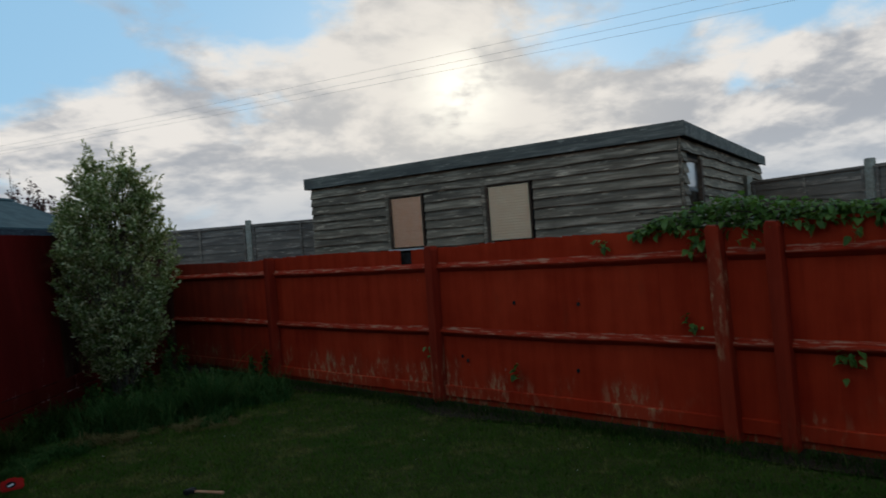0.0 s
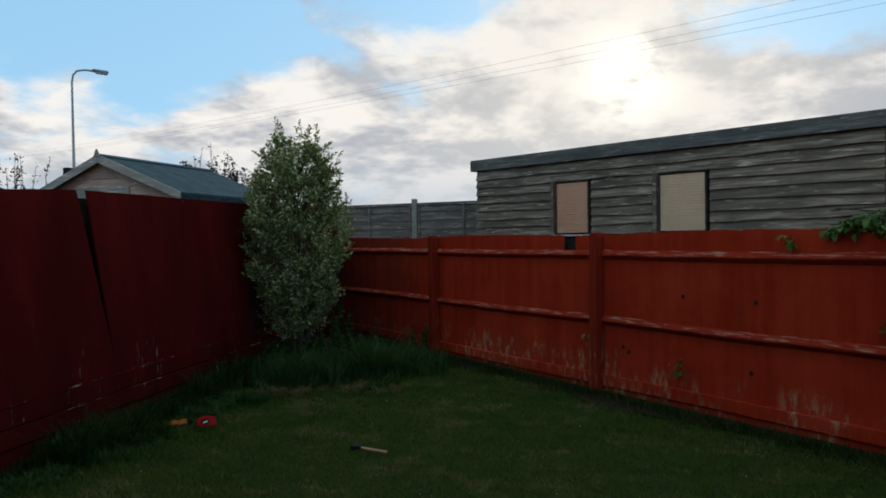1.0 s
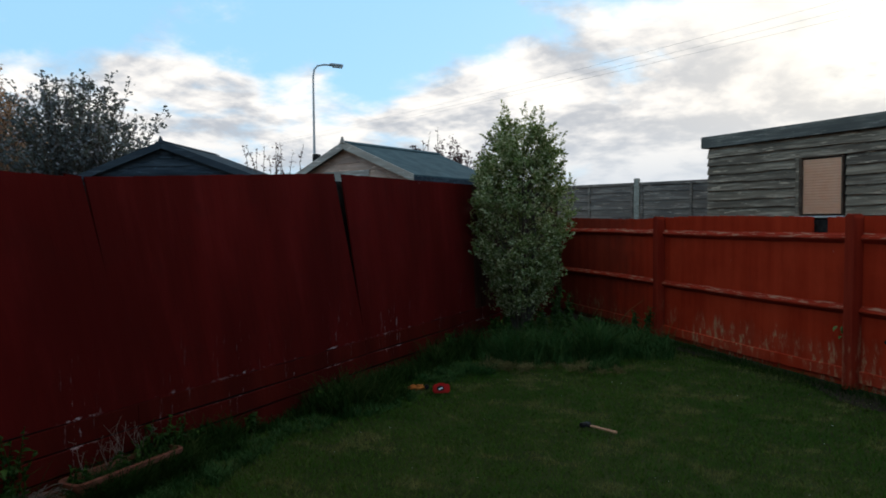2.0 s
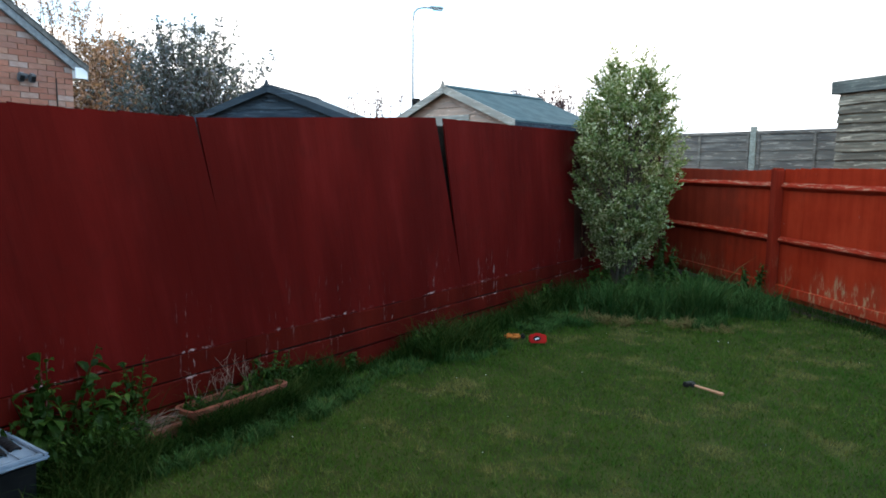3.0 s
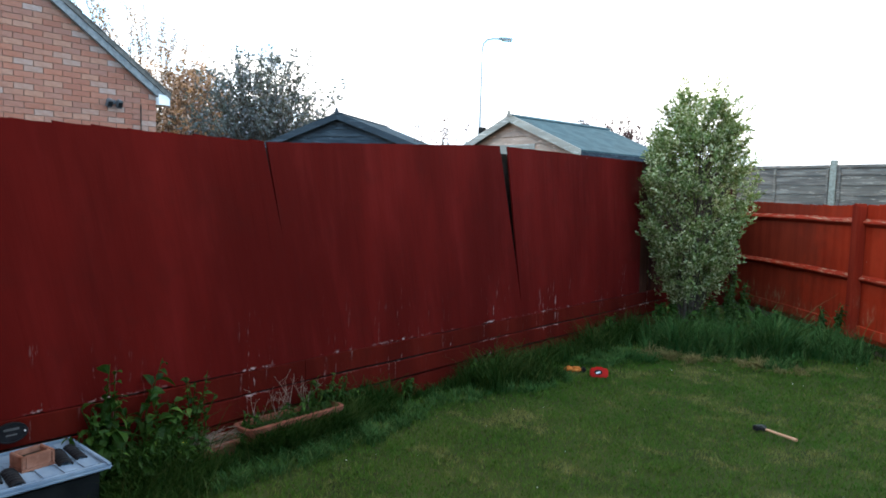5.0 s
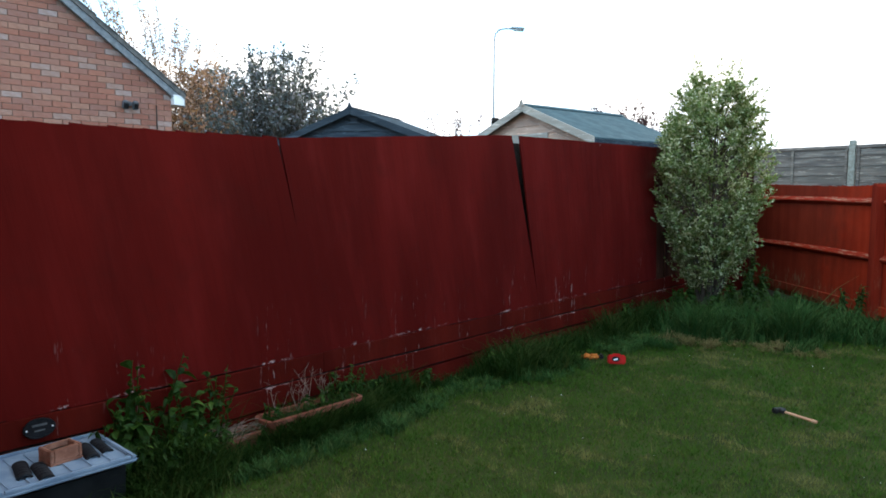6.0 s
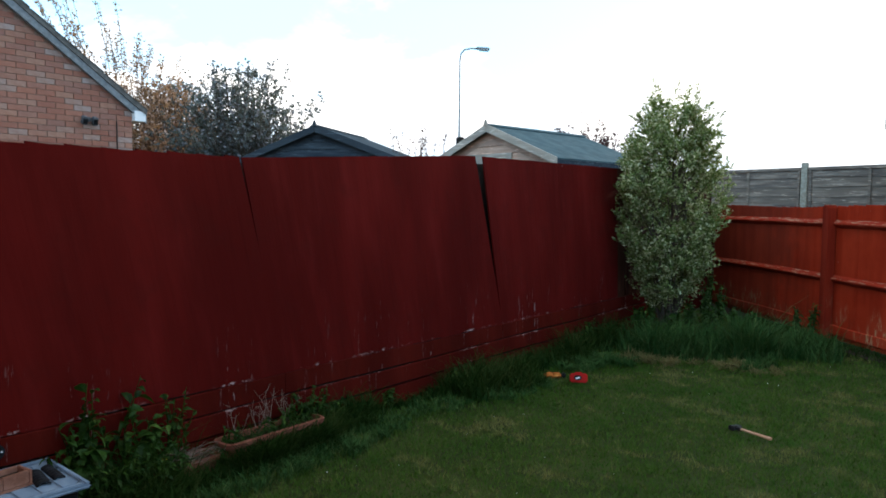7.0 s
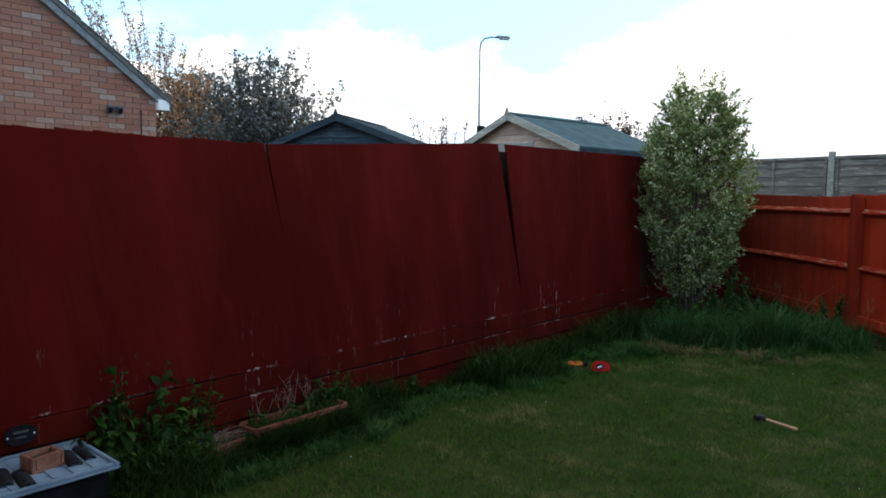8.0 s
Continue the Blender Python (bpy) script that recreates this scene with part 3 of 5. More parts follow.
# Posts made wide and black so the gaps between bays look shaded.
for f, t, h in ((3.0, 2.64, 1.88), (5.69, 5.25, 2.03), (8.53, 8.46, 2.05), (11.9, 11.9, 2.0)):
    bm = boxed(-0.1, 0.22, 0.079, 0.14, -0.3, h, 0.006)
    for v in bm.verts:
        v.co.x += f + (t - f) * (v.co.z - 0.45) / 1.5 if v.co.z > 0.45 else f
    part("post", bm, BLACKENED, left_fence)

# ---------------------------------------------------------------- unseen brick wall added behind the lawn to hold back sky light
sky_block = thing("sky_block_wall", pose(-3.6, -0.52, 0), "plain brick wall added unseen behind the lawn to block sky light", "wall", kind="structure")
part("brickwork", boxed(0, 10.6, -0.3, 0.0, -0.1, 3.0, 0.004), BRICK_BLOCK, sky_block)
part("coping", boxed(-0.03, 10.63, -0.34, 0.04, 3.002, 3.06, 0.008), CONCRETE, sky_block)

# ---------------------------------------------------------------- railed red fence
right_fence = thing("fence", RIGHT, "red stained close-board fence with worn arris rails and posts", "fence")
POSTS = (R_CORNER + 0.08, 0.0, 3.08, 6.13, 6.55, 9.6)
rng = random.Random(8)
x = R_CORNER + 0.04
while x < 10.5:
    wdt = rng.uniform(0.094, 0.104)
    top = 1.655 + 0.014 * math.sin(x * 1.7) + rng.uniform(-0.005, 0.005) + (0.03 if x > 6.5 else 0.0)
    if 2.46 < x < 2.72:
        top = 1.475
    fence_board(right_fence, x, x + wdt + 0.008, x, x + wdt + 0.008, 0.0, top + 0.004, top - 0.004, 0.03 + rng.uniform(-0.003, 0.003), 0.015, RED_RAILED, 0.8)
    x += wdt
for a, b in zip(POSTS, POSTS[1:]):
    for z, deep in ((1.44, 0.05), (0.755, 0.052), (0.135, 0.03)):
        bm = bmesh.new()
        n = max(3, int((b - a) / 0.16))
        ring = []
        dip = rng.uniform(-0.012, 0.012)
        for i in range(n + 1):
            u = i / n
            xx = a + 0.05 + (b - a - 0.1) * u
            dz = dip * math.sin(math.pi * u) + rng.uniform(-0.003, 0.003)
            outline = ((0.014, z + 0.05), (0.014 - deep * 0.9, z + 0.012), (0.014 - deep, z), (0.014 - deep * 0.9, z - 0.012), (0.014, z - 0.05)) if z > 0.3 else (
                (0.014, z + 0.05), (-0.01, z + 0.05), (-0.016, z + 0.044), (-0.016, z - 0.06), (0.014, z - 0.06))
            ring.append([bm.verts.new((xx, y + rng.uniform(-0.002, 0.002), zz + dz)) for y, zz in outline])
        for r, s in zip(ring, ring[1:]):
            for j in range(5):
                bm.faces.new((r[j], s[j], s[(j + 1) % 5], r[(j + 1) % 5]))
        bm.faces.new(ring[0]), bm.faces.new(ring[-1][::-1])
        bmesh.ops.recalc_face_normals(bm, faces=bm.faces)
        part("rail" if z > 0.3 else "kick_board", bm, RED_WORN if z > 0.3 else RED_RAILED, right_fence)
for i, xx in enumerate(POSTS):
    bm = bmesh.new()
    s, tilt = 0.052, (0, 0.004, 0.01, -0.03, -0.02, 0)[i]
    outline = [(-s, -0.3), (s, -0.3), (s, 1.63), (s * 0.75, 1.665), (-s * 0.6, 1.672), (-s, 1.64)]
    prism(bm, outline, -0.11, 0.012)
    bmesh.ops.bevel(bm, geom=[e for e in bm.edges], offset=0.006, segments=1, affect="EDGES")
    for v in bm.verts:
        v.co.x += xx + tilt * (v.co.z - 0.8)
    # The corner post takes the dark colour in place of shade.
    post = part("post", bm, RED_MOSSY_SHADE if i == 0 else RED_POST_BARE if i == 3 else RED_POST, right_fence)
    part("post_cap", boxed(xx + tilt * 0.87 - 0.04, xx + tilt * 0.87 + 0.035, -0.095, 0.0, 1.667, 1.676, 0.002), POST_END, post, "bare weathered post end")


# ---------------------------------------------------------------- dark timber outbuilding behind the railed fence
S0, S1 = Vector((-1.1, 10.27, 0)), Vector((3.16, 7.2, 0))
S_LONG, S_DEEP, S_TOP = (S1 - S0).length, 5.4, 2.64
OUT = pose(*S0, 0, 0, math.degrees(math.atan2(S1.y - S0.y, S1.x - S0.x)))   # local x along the front, +y to the back
outbuilding = thing("outbuilding", OUT, "long flat-roofed outbuilding clad in weathered dark waney boards", "shed")
rng = random.Random(11)
WINDOWS = ((1.42, 1.96), (2.92, 3.52))     # front openings, stations from and to
W_LOW, W_HIGH = 1.68, 2.37


def clad_board(parent, x0, x1, z, high, mat, wave=0.012):
    """A lapped board with a wandering lower edge."""
    n = max(2, int((x1 - x0) / 0.16))
    v, f = [], []
    a, b, c = rng.uniform(0, 9), rng.uniform(1.5, 3.5), rng.uniform(5, 9)
    for i in range(n + 1):
        x = x0 + (x1 - x0) * i / n
        low = z - 0.018 + wave * (0.6 * math.sin(a + b * x) + 0.4 * math.sin(2 * a + c * x)) + rng.uniform(-0.002, 0.002)
        v += [(x, -0.052, low), (x, -0.014, z + high), (x, 0.0, z + high), (x, -0.012, low)]
    for i in range(n):
        k = 4 * i
        for j in range(4):
            f.append((k + j, k + 4 + j, k + 4 + (j + 1) % 4, k + (j + 1) % 4))
    f += [(0, 1, 2, 3), (4 * n + 3, 4 * n + 2, 4 * n + 1, 4 * n)]
    ob = raw("board", v, [tuple(reversed(q)) for q in f], mat, parent)
    return ob


# walls behind the cladding, with the openings left free
bm = bmesh.new()
cuts = [0.0, WINDOWS[0][0], WINDOWS[0][1], WINDOWS[1][0], WINDOWS[1][1], S_LONG]
for i in range(5):
    if i % 2 == 0:
        box(bm, cuts[i] + (0.002 if i == 0 else 0), cuts[i + 1], 0.002, 0.09, 0, S_TOP)
    else:
        box(bm, cuts[i], cuts[i + 1], 0.002, 0.09, 0, W_LOW - 0.02)
        box(bm, cuts[i], cuts[i + 1], 0.002, 0.09, W_HIGH, S_TOP)
front = part("wall", bm, BLACKENED, outbuilding)
bm = bmesh.new()
box(bm, 0.002, 0.09, 0.095, S_DEEP, 0, S_TOP), box(bm, 0.095, S_LONG - 0.095, S_DEEP - 0.09, S_DEEP, 0, S_TOP)
part("wall", bm, BLACKENED, outbuilding)
SIDE_WIN = (0.22, 0.72, 1.9, 2.4)
bm = bmesh.new()
box(bm, S_LONG - 0.09, S_LONG - 0.002, 0.095, SIDE_WIN[0], 0, S_TOP), box(bm, S_LONG - 0.09, S_LONG - 0.002, SIDE_WIN[1], S_DEEP, 0, S_TOP)
box(bm, S_LONG - 0.09, S_LONG - 0.002, SIDE_WIN[0], SIDE_WIN[1], 0, SIDE_WIN[2]), box(bm, S_LONG - 0.09, S_LONG - 0.002, SIDE_WIN[0], SIDE_WIN[1], SIDE_WIN[3], S_TOP)
side = part("wall", bm, BLACKENED, outbuilding)

z, step = 0.16, 0.117
while z < S_TOP - 0.05:
    spans = [(0.0, S_LONG)]
    if z + step > W_LOW and z < W_HIGH - 0.02:
        spans = [(0.0, WINDOWS[0][0] - 0.05), (WINDOWS[0][1] + 0.04, WINDOWS[1][0] - 0.06), (WINDOWS[1][1] + 0.04, S_LONG)]
    for a, b in spans:
        clad_board(front, a, b, z, step, SHED_BOARD)
    z += step
# boards of the end wall, turned round the corner
END = Matrix.Translation((S_LONG, 0, 0)) @ Matrix.Rotation(radians(90), 4, "Z")
z = 0.16
while z < S_TOP - 0.05:
    spans = [(0.0, S_DEEP)]
    if z + step > SIDE_WIN[2] and z < SIDE_WIN[3]:
        spans = [(0.0, SIDE_WIN[0] - 0.02), (SIDE_WIN[1] + 0.12, S_DEEP)]
    for a, b in spans:
        clad_board(side, a, b, z, step, SHED_BOARD).matrix_local = END
    z += step
part("corner_board", boxed(S_LONG + 0.004, S_LONG + 0.03, -0.03, -0.004, 0, S_TOP, 0.004), SHED_BOARD, outbuilding)
roof = part("roof", boxed(-0.06, S_LONG + 0.07, -0.06, S_DEEP + 0.08, S_TOP + 0.002, S_TOP + 0.1, 0.006), FELT_DARK, outbuilding)
bm = bmesh.new()
box(bm, -0.08, S_LONG + 0.09, -0.085, -0.062, S_TOP - 0.02, S_TOP + 0.14, 0.004)
part("fascia", bm, SHED_FASCIA, roof, "weathered grey fascia board")
part("fascia", boxed(S_LONG + 0.072, S_LONG + 0.095, -0.06, S_DEEP + 0.1, S_TOP - 0.02, S_TOP + 0.135, 0.004), SHED_FASCIA, roof)
part("fascia", boxed(-0.085, -0.062, -0.06, S_DEEP + 0.1, S_TOP - 0.02, S_TOP + 0.135, 0.004), SHED_FASCIA, roof)


def blind_mesh(x0, x1, z0, z1, y, pitch=0.032):
    """A drawn slatted blind: rounded slats one below the other."""
    bm = bmesh.new()
    n = int((z1 - z0) / pitch)
    rows = []
    for i in range(n):
        for u, dy in ((0.0, 0.003), (0.25, -0.001), (0.5, -0.003), (0.75, -0.001)):
            rows.append([bm.verts.new((xx, y + dy, z0 + (z1 - z0) * (i + u) / n)) for xx in (x0, x1)])
    for r, s in zip(rows, rows[1:]):
        bm.faces.new((r[0], r[1], s[1], s[0]))
    return bm


for (a, b), mat in zip(WINDOWS, (BLIND, BLIND_PALE)):
    win = part("window", boxed(a, a + 0.03, -0.05, 0.07, W_LOW - 0.02, W_HIGH, 0.004), SHED_TRIM, outbuilding, "small window with a drawn slatted blind")
    part("frame", boxed(b - 0.02, b, -0.036, 0.07, W_LOW - 0.02, W_HIGH, 0.004), SHED_TRIM, win)
    part("frame", boxed(a + 0.03, b - 0.02, -0.034, 0.07, W_HIGH - 0.02, W_HIGH, 0.004), SHED_TRIM, win)
    part("casing", boxed(a - 0.055, a - 0.004, -0.05, -0.036, W_LOW - 0.06, W_HIGH + 0.05, 0.003), SHED_BOARD, win)
    part("sill", boxed(a - 0.03, b + 0.03, -0.085, 0.07, W_LOW - 0.045, W_LOW - 0.022, 0.004), SILL, win, "pale painted sill")
    part("blind", blind_mesh(a + 0.032, b - 0.022, W_LOW, W_HIGH - 0.025, -0.017), mat, win)
    pane = part("pane", boxed(a + 0.031, b - 0.021, -0.026, -0.022, W_LOW - 0.018, W_HIGH - 0.022), PANE, win)
    pane.visible_shadow = False
a, b, lo, hi = SIDE_WIN
win = part("window", boxed(S_LONG - 0.07, S_LONG + 0.06, b, b + 0.1, lo - 0.05, hi + 0.03, 0.004), SHED_TRIM, outbuilding, "small end window with a white blind")
part("frame", boxed(S_LONG - 0.07, S_LONG + 0.03, a, b, hi - 0.02, hi + 0.02, 0.004), SHED_TRIM, win)
part("blind", boxed(S_LONG + 0.004, S_LONG + 0.012, a, b - 0.004, lo + 0.16, hi - 0.024), BLIND_WHITE, win)
pane = part("pane", boxed(S_LONG + 0.02, S_LONG + 0.024, a, b - 0.002, lo, hi - 0.024), PANE, win)
pane.visible_shadow = False

# Made-up upright that fills the fence gap with an unidentified dark square.
upright = thing("gap_stand_in", RIGHT, "blackened upright standing in for a dark square in the fence gap", "post")
part("timber", boxed(2.4, 2.78, 0.1, 0.2, -0.1, 1.61, 0.01), BLACKENED, upright)

# ---------------------------------------------------------------- grey panel fence with concrete posts behind
def panel_fence(points, top, label):
    fence = thing("panel_fence", pose(*points[0], 0), label, "fence")
    o = Vector((*points[0], 0))
    for k, (p, q) in enumerate(zip(points, points[1:])):
        p, q = Vector((*p, 0)) - o, Vector((*q, 0)) - o
        long, turn = (q - p).length, math.atan2(q.y - p.y, q.x - p.x)
        m = Matrix.Translation(p) @ Matrix.Rotation(turn, 4, "Z")
        panel = part("panel", boxed(0.03, long - 0.03, 0.012, 0.02, 0.3, top - 0.02), BLACKENED, fence)
        panel.matrix_local = m
        z = 0.32
        while z < top - 0.06:
            n = 8
            v, f = [], []
            for i in range(n + 1):
                x = 0.035 + (long - 0.07) * i / n
                low = z - 0.012 + 0.006 * math.sin(3.1 * x + z * 9) + rng.uniform(-0.003, 0.003)
                v += [(x, -0.014, low), (x, 0.0, z + 0.15), (x, 0.008, z + 0.15), (x, -0.004, low)]
            for i in range(n):
                for j in range(4):
                    f.append((4 * i + (j + 1) % 4, 4 * i + 4 + (j + 1) % 4, 4 * i + 4 + j, 4 * i + j))
            raw("slat", v, f, GREY_PANEL, panel)
            z += 0.15
        part("capping", boxed(0.04, long - 0.04, -0.03, 0.03, top - 0.022, top, 0.004), GREY_PANEL, panel)
        for x in (0.08, long * 0.5, long - 0.1):
            part("batten", boxed(x, x + 0.04, -0.034, -0.015, 0.3, top - 0.024, 0.003), GREY_PANEL, panel)
        part("gravel_board", boxed(0.05, long - 0.05, -0.02, 0.03, 0, 0.29, 0.005), CONCRETE, panel)
    for p in points:
        p = Vector((*p, 0)) - o
        bm = boxed(p.x - 0.055, p.x + 0.055, p.y - 0.055, p.y + 0.055, -0.2, top + 0.1, 0.008)
        for v in bm.verts:
            if v.co.z > top + 0.09:
                v.co.x = p.x + (v.co.x - p.x) * 0.8
        part("post", bm, CONCRETE, fence, "slotted concrete post")


panel_fence(((-7.9, 13.35), (-6.1, 12.95), (-4.28, 12.45), (-2.46, 12.0), (-0.66, 11.55)), 2.24, "weathered grey overlap panel fence between concrete posts")
panel_fence(((5.32, 10.02), (6.0, 8.32), (6.68, 6.62)), 2.25, "weathered dark grey panel fence between concrete posts")

# ---------------------------------------------------------------- garden sheds over the smooth fence
def gable_shed(base, turn, half, eave, ridge, deep, wall, roofing, trim, label, over=0.12):
    """Local x along the gable, +y to the back; base is below the ridge at the gable."""
    shed = thing("garden_shed", pose(base[0], base[1], 0, 0, 0, turn), label, "shed")
    pitch = (ridge - eave) / half
    inner = half - over
    bm = prism(bmesh.new(), [(-inner, 0), (inner, 0), (inner, eave + pitch * over - 0.06), (0, ridge - 0.06), (-inner, eave + pitch * over - 0.06)], 0.06, deep - 0.06)
    body = part("wall", bm, wall, shed)
    z = 0.1
    while z < ridge - 0.12:
        ww = min(inner - 0.01, (ridge - 0.09 - z - 0.12) / pitch)
        if ww > 0.1:
            v = [(-ww, 0.028, z), (ww, 0.028, z), (ww - 0.12 / pitch * (ww < inner - 0.02), 0.046, z + 0.12), (-ww + 0.12 / pitch * (ww < inner - 0.02), 0.046, z + 0.12),
                 (-ww, 0.058, z), (ww, 0.058, z), (ww - 0.12 / pitch * (ww < inner - 0.02), 0.058, z + 0.12), (-ww + 0.12 / pitch * (ww < inner - 0.02), 0.058, z + 0.12)]
            raw("board", v, [(0, 1, 2, 3), (7, 6, 5, 4), (0, 4, 5, 1), (3, 2, 6, 7), (1, 5, 6, 2), (0, 3, 7, 4)], wall, body)
        z += 0.122
    for s in (-1, 1):
        bm = bmesh.new()
        prism(bm, [(0, ridge), (s * half, eave), (s * half, eave - 0.02), (0, ridge - 0.022)], -0.05, deep + 0.05)
        slope = part("roof_slope", bm, roofing, shed)
        bm = bmesh.new()
        prism(bm, [(s * 0.002, ridge + 0.006), (s * (half + 0.01), eave + 0.004), (s * (half + 0.01), eave - 0.1), (s * 0.002, ridge - 0.11)], -0.075, -0.052)
        part("bargeboard", bm, trim, shed, "pale bargeboard" if trim is PINE_TRIM else "")
        part("eave_board", boxed(s * half - 0.012, s * half + 0.012, -0.05, deep + 0.05, eave - 0.11, eave - 0.022), DARK_CLAD, slope)
        bm = bmesh.new()
        prism(bm, [(0, ridge + 0.02), (s * 0.1, ridge + 0.02 - 0.1 * pitch), (s * 0.1, ridge + 0.008 - 0.1 * pitch), (0, ridge + 0.008)], -0.06, deep + 0.06)
        part("ridge_strip", bm, roofing, slope)
    bm = bmesh.new()
    prism(bm, [(-0.05, ridge - 0.02), (0.05, ridge - 0.02), (0.012, ridge + 0.075), (-0.012, ridge + 0.075)], -0.09, -0.076)
    part("finial", bm, trim, shed)
    return shed


pine_shed = gable_shed((-6.15, 8.63), -8.4, 1.35, 2.3, 2.86, 2.3, PINE, FELT_GREEN, PINE_TRIM, "pale pine garden shed with a green felt roof")
part("gable_board", boxed(-0.5, 0.45, 0.012, 0.027, 2.2, 2.42, 0.004), PINE_TRIM, pine_shed)
gable_shed((-8.83, 7.5), 24, 1.95, 2.19, 2.92, 2.0, DARK_CLAD, FELT_DARK, DARK_CLAD, "dark blue-grey garden shed with a felt roof")

# ---------------------------------------------------------------- brick house gable
HX, H_EAVE_Y, H_EAVE_Z, H_PITCH = -9.62, 4.8, 2.92, 0.74
house = thing("house", pose(HX, H_EAVE_Y, 0, 0, 0, -90), "brick bungalow gable with grey verge and white eaves box", "house")
# local x runs from the eave along the gable, +y into the house
H_LONG = 9.2
bm = prism(bmesh.new(), [(0, 0), (H_LONG, 0), (H_LONG, H_EAVE_Z), (H_LONG / 2, H_EAVE_Z + H_PITCH * H_LONG / 2), (0, H_EAVE_Z)], 0.012, 8.0)
for v in bm.verts:
    v.co.y = -v.co.y
bmesh.ops.recalc_face_normals(bm, faces=bm.faces)
gable = part("wall", bm, MORTAR, house)
house.matrix_world = pose(HX, H_EAVE_Y, 0, 0, 0, -90)
half = H_LONG / 2
for a, b in ((-0.18, half), (H_LONG + 0.18, half)):
    za, zb = H_EAVE_Z - 0.18 * H_PITCH, H_EAVE_Z + H_PITCH * half
    bm = prism(bmesh.new(), [(a, za + 0.08), (b, zb + 0.08), (b, zb + 0.15), (a, za + 0.15)], -8.1, 0.09)
    slope = part("roof", bm, ROOF_TILE, house)
    bm = prism(bmesh.new(), [(a, za - 0.03), (b, zb - 0.03), (b, zb + 0.078), (a, za + 0.078)], 0.02, 0.07)
    part("verge", bm, VERGE, slope, "weathered grey verge board")
    # tile ends along the verge
    n = 16
    for i in range(n):
        u = i / n
        xa, xb = a + (b - a) * u, a + (b - a) * (u + 0.96 / n)
        z0, z1 = za + (zb - za) * u, za + (zb - za) * (u + 0.96 / n)
        part("tile", prism(bmesh.new(), [(xa, z0 + 0.152), (xb, z1 + 0.152), (xb, z1 + 0.158), (xa, z0 + 0.172)], -0.3, 0.1), ROOF_TILE, slope)
part("soffit_box", boxed(-0.165, -0.004, -8.0, 0.08, H_EAVE_Z - 0.14, H_EAVE_Z + 0.005, 0.004), WHITE_BOX, house, "white plastic eaves box")
bm = tube(bmesh.new(), [Vector((0.22, 0.012, z)) for z in (1.9, 2.3, 2.76)], [0.008] * 3)
part("cable", bm, BLACK, house)

light = thing("security_light", pose(HX + 0.002, 4.19, 2.745, 0, 0, -90) @ Matrix.Scale(1.12, 4), "small grey twin security light on the brick gable", "light")
part("bracket", boxed(-0.03, 0.03, 0.0, 0.03, -0.03, 0.03, 0.006), GREY_DARK, light)
for s_ in (-1, 1):
    m = Matrix.Translation((s_ * 0.06, 0.06, -0.015)) @ Matrix.Rotation(radians(-25), 4, "X")
    head = part("lamp_head", boxed(-0.03, 0.03, -0.035, 0.035, -0.055, 0.045, 0.01, m), GREY_DARK, light)
    part("lens", boxed(-0.024, 0.024, 0.0355, 0.039, -0.035, 0.025, 0.001, m), BLACK, head)
    bm = tube(bmesh.new(), [Vector((s_ * 0.02, 0.02, 0)), Vector((s_ * 0.035, 0.032, 0)), Vector((s_ * 0.05, 0.04, -0.005))], [0.01] * 3)
    part("arm", bm, GREY_DARK, light)

# ---------------------------------------------------------------- street lamp, wires, far stand-in posts
street = thing("street_lamp", pose(-21.6, 27.64, 0), "tall grey steel street lamp with a short curved arm", "street lamp")
side_way = Vector((0.79, 0.61, 0))
pts = [Vector((0, 0, z)) for z in (0, 3, 6, 8.9)] + [Vector((0, 0, 9.25)) + side_way * 0.05, Vector((0, 0, 9.45)) + side_way * 0.22, Vector((0, 0, 9.52)) + side_way * 0.55, Vector((0, 0, 9.5)) + side_way * 0.9]
part("pole", tube(bmesh.new(), pts, [0.1, 0.085, 0.06, 0.045, 0.045, 0.045, 0.045, 0.045], 10), GREY_METAL, street, smooth=True)
m = Matrix.Translation(Vector((0, 0, 9.48)) + side_way * 1.15) @ Matrix.Rotation(math.atan2(side_way.y, side_way.x), 4, "Z") @ Matrix.Rotation(radians(4), 4, "Y")
head = part("lamp_head", boxed(-0.35, 0.35, -0.14, 0.14, -0.03, 0.09, 0.04, m), GREY_METAL, street)
part("lens", boxed(-0.2, 0.32, -0.11, 0.11, -0.09, -0.032, 0.025, m), LAMP_GLASS, head)

WIRES = (((-47.0, 51.8, 8.8), (26.0, 13.7, 8.9)), ((-47.0, 51.4, 8.5), (26.6, 13.4, 8.5)), ((-47.0, 50.6, 8.25), (27.4, 13.2, 8.2)))
for a, b in WIRES:
    a, b = Vector(a), Vector(b)
    pts = []
    for i in range(25):
        u = i / 24
        p = a.lerp(b, u)
        p.z -= 0.6 * (4 * u * (1 - u) - 0.9)
        pts.append(p)
    tagged(part("overhead_wire", tube(bmesh.new(), pts, [0.0045] * 25, 4), GREY_METAL), "thin grey overhead wire", "wire", "overhead wires")

# Two made-up posts in place of unidentified dark chimney-like shapes.
for dx, h in ((0.0, 2.92), (0.16, 2.86)):
    tagged(part("gate_post", boxed(-8.12 + dx, -8.0 + dx, 10.3, 10.42, -0.1, h, 0.012), BLACKENED), "dark post standing in for a chimney-like shape behind the sheds", "post", "dark posts")


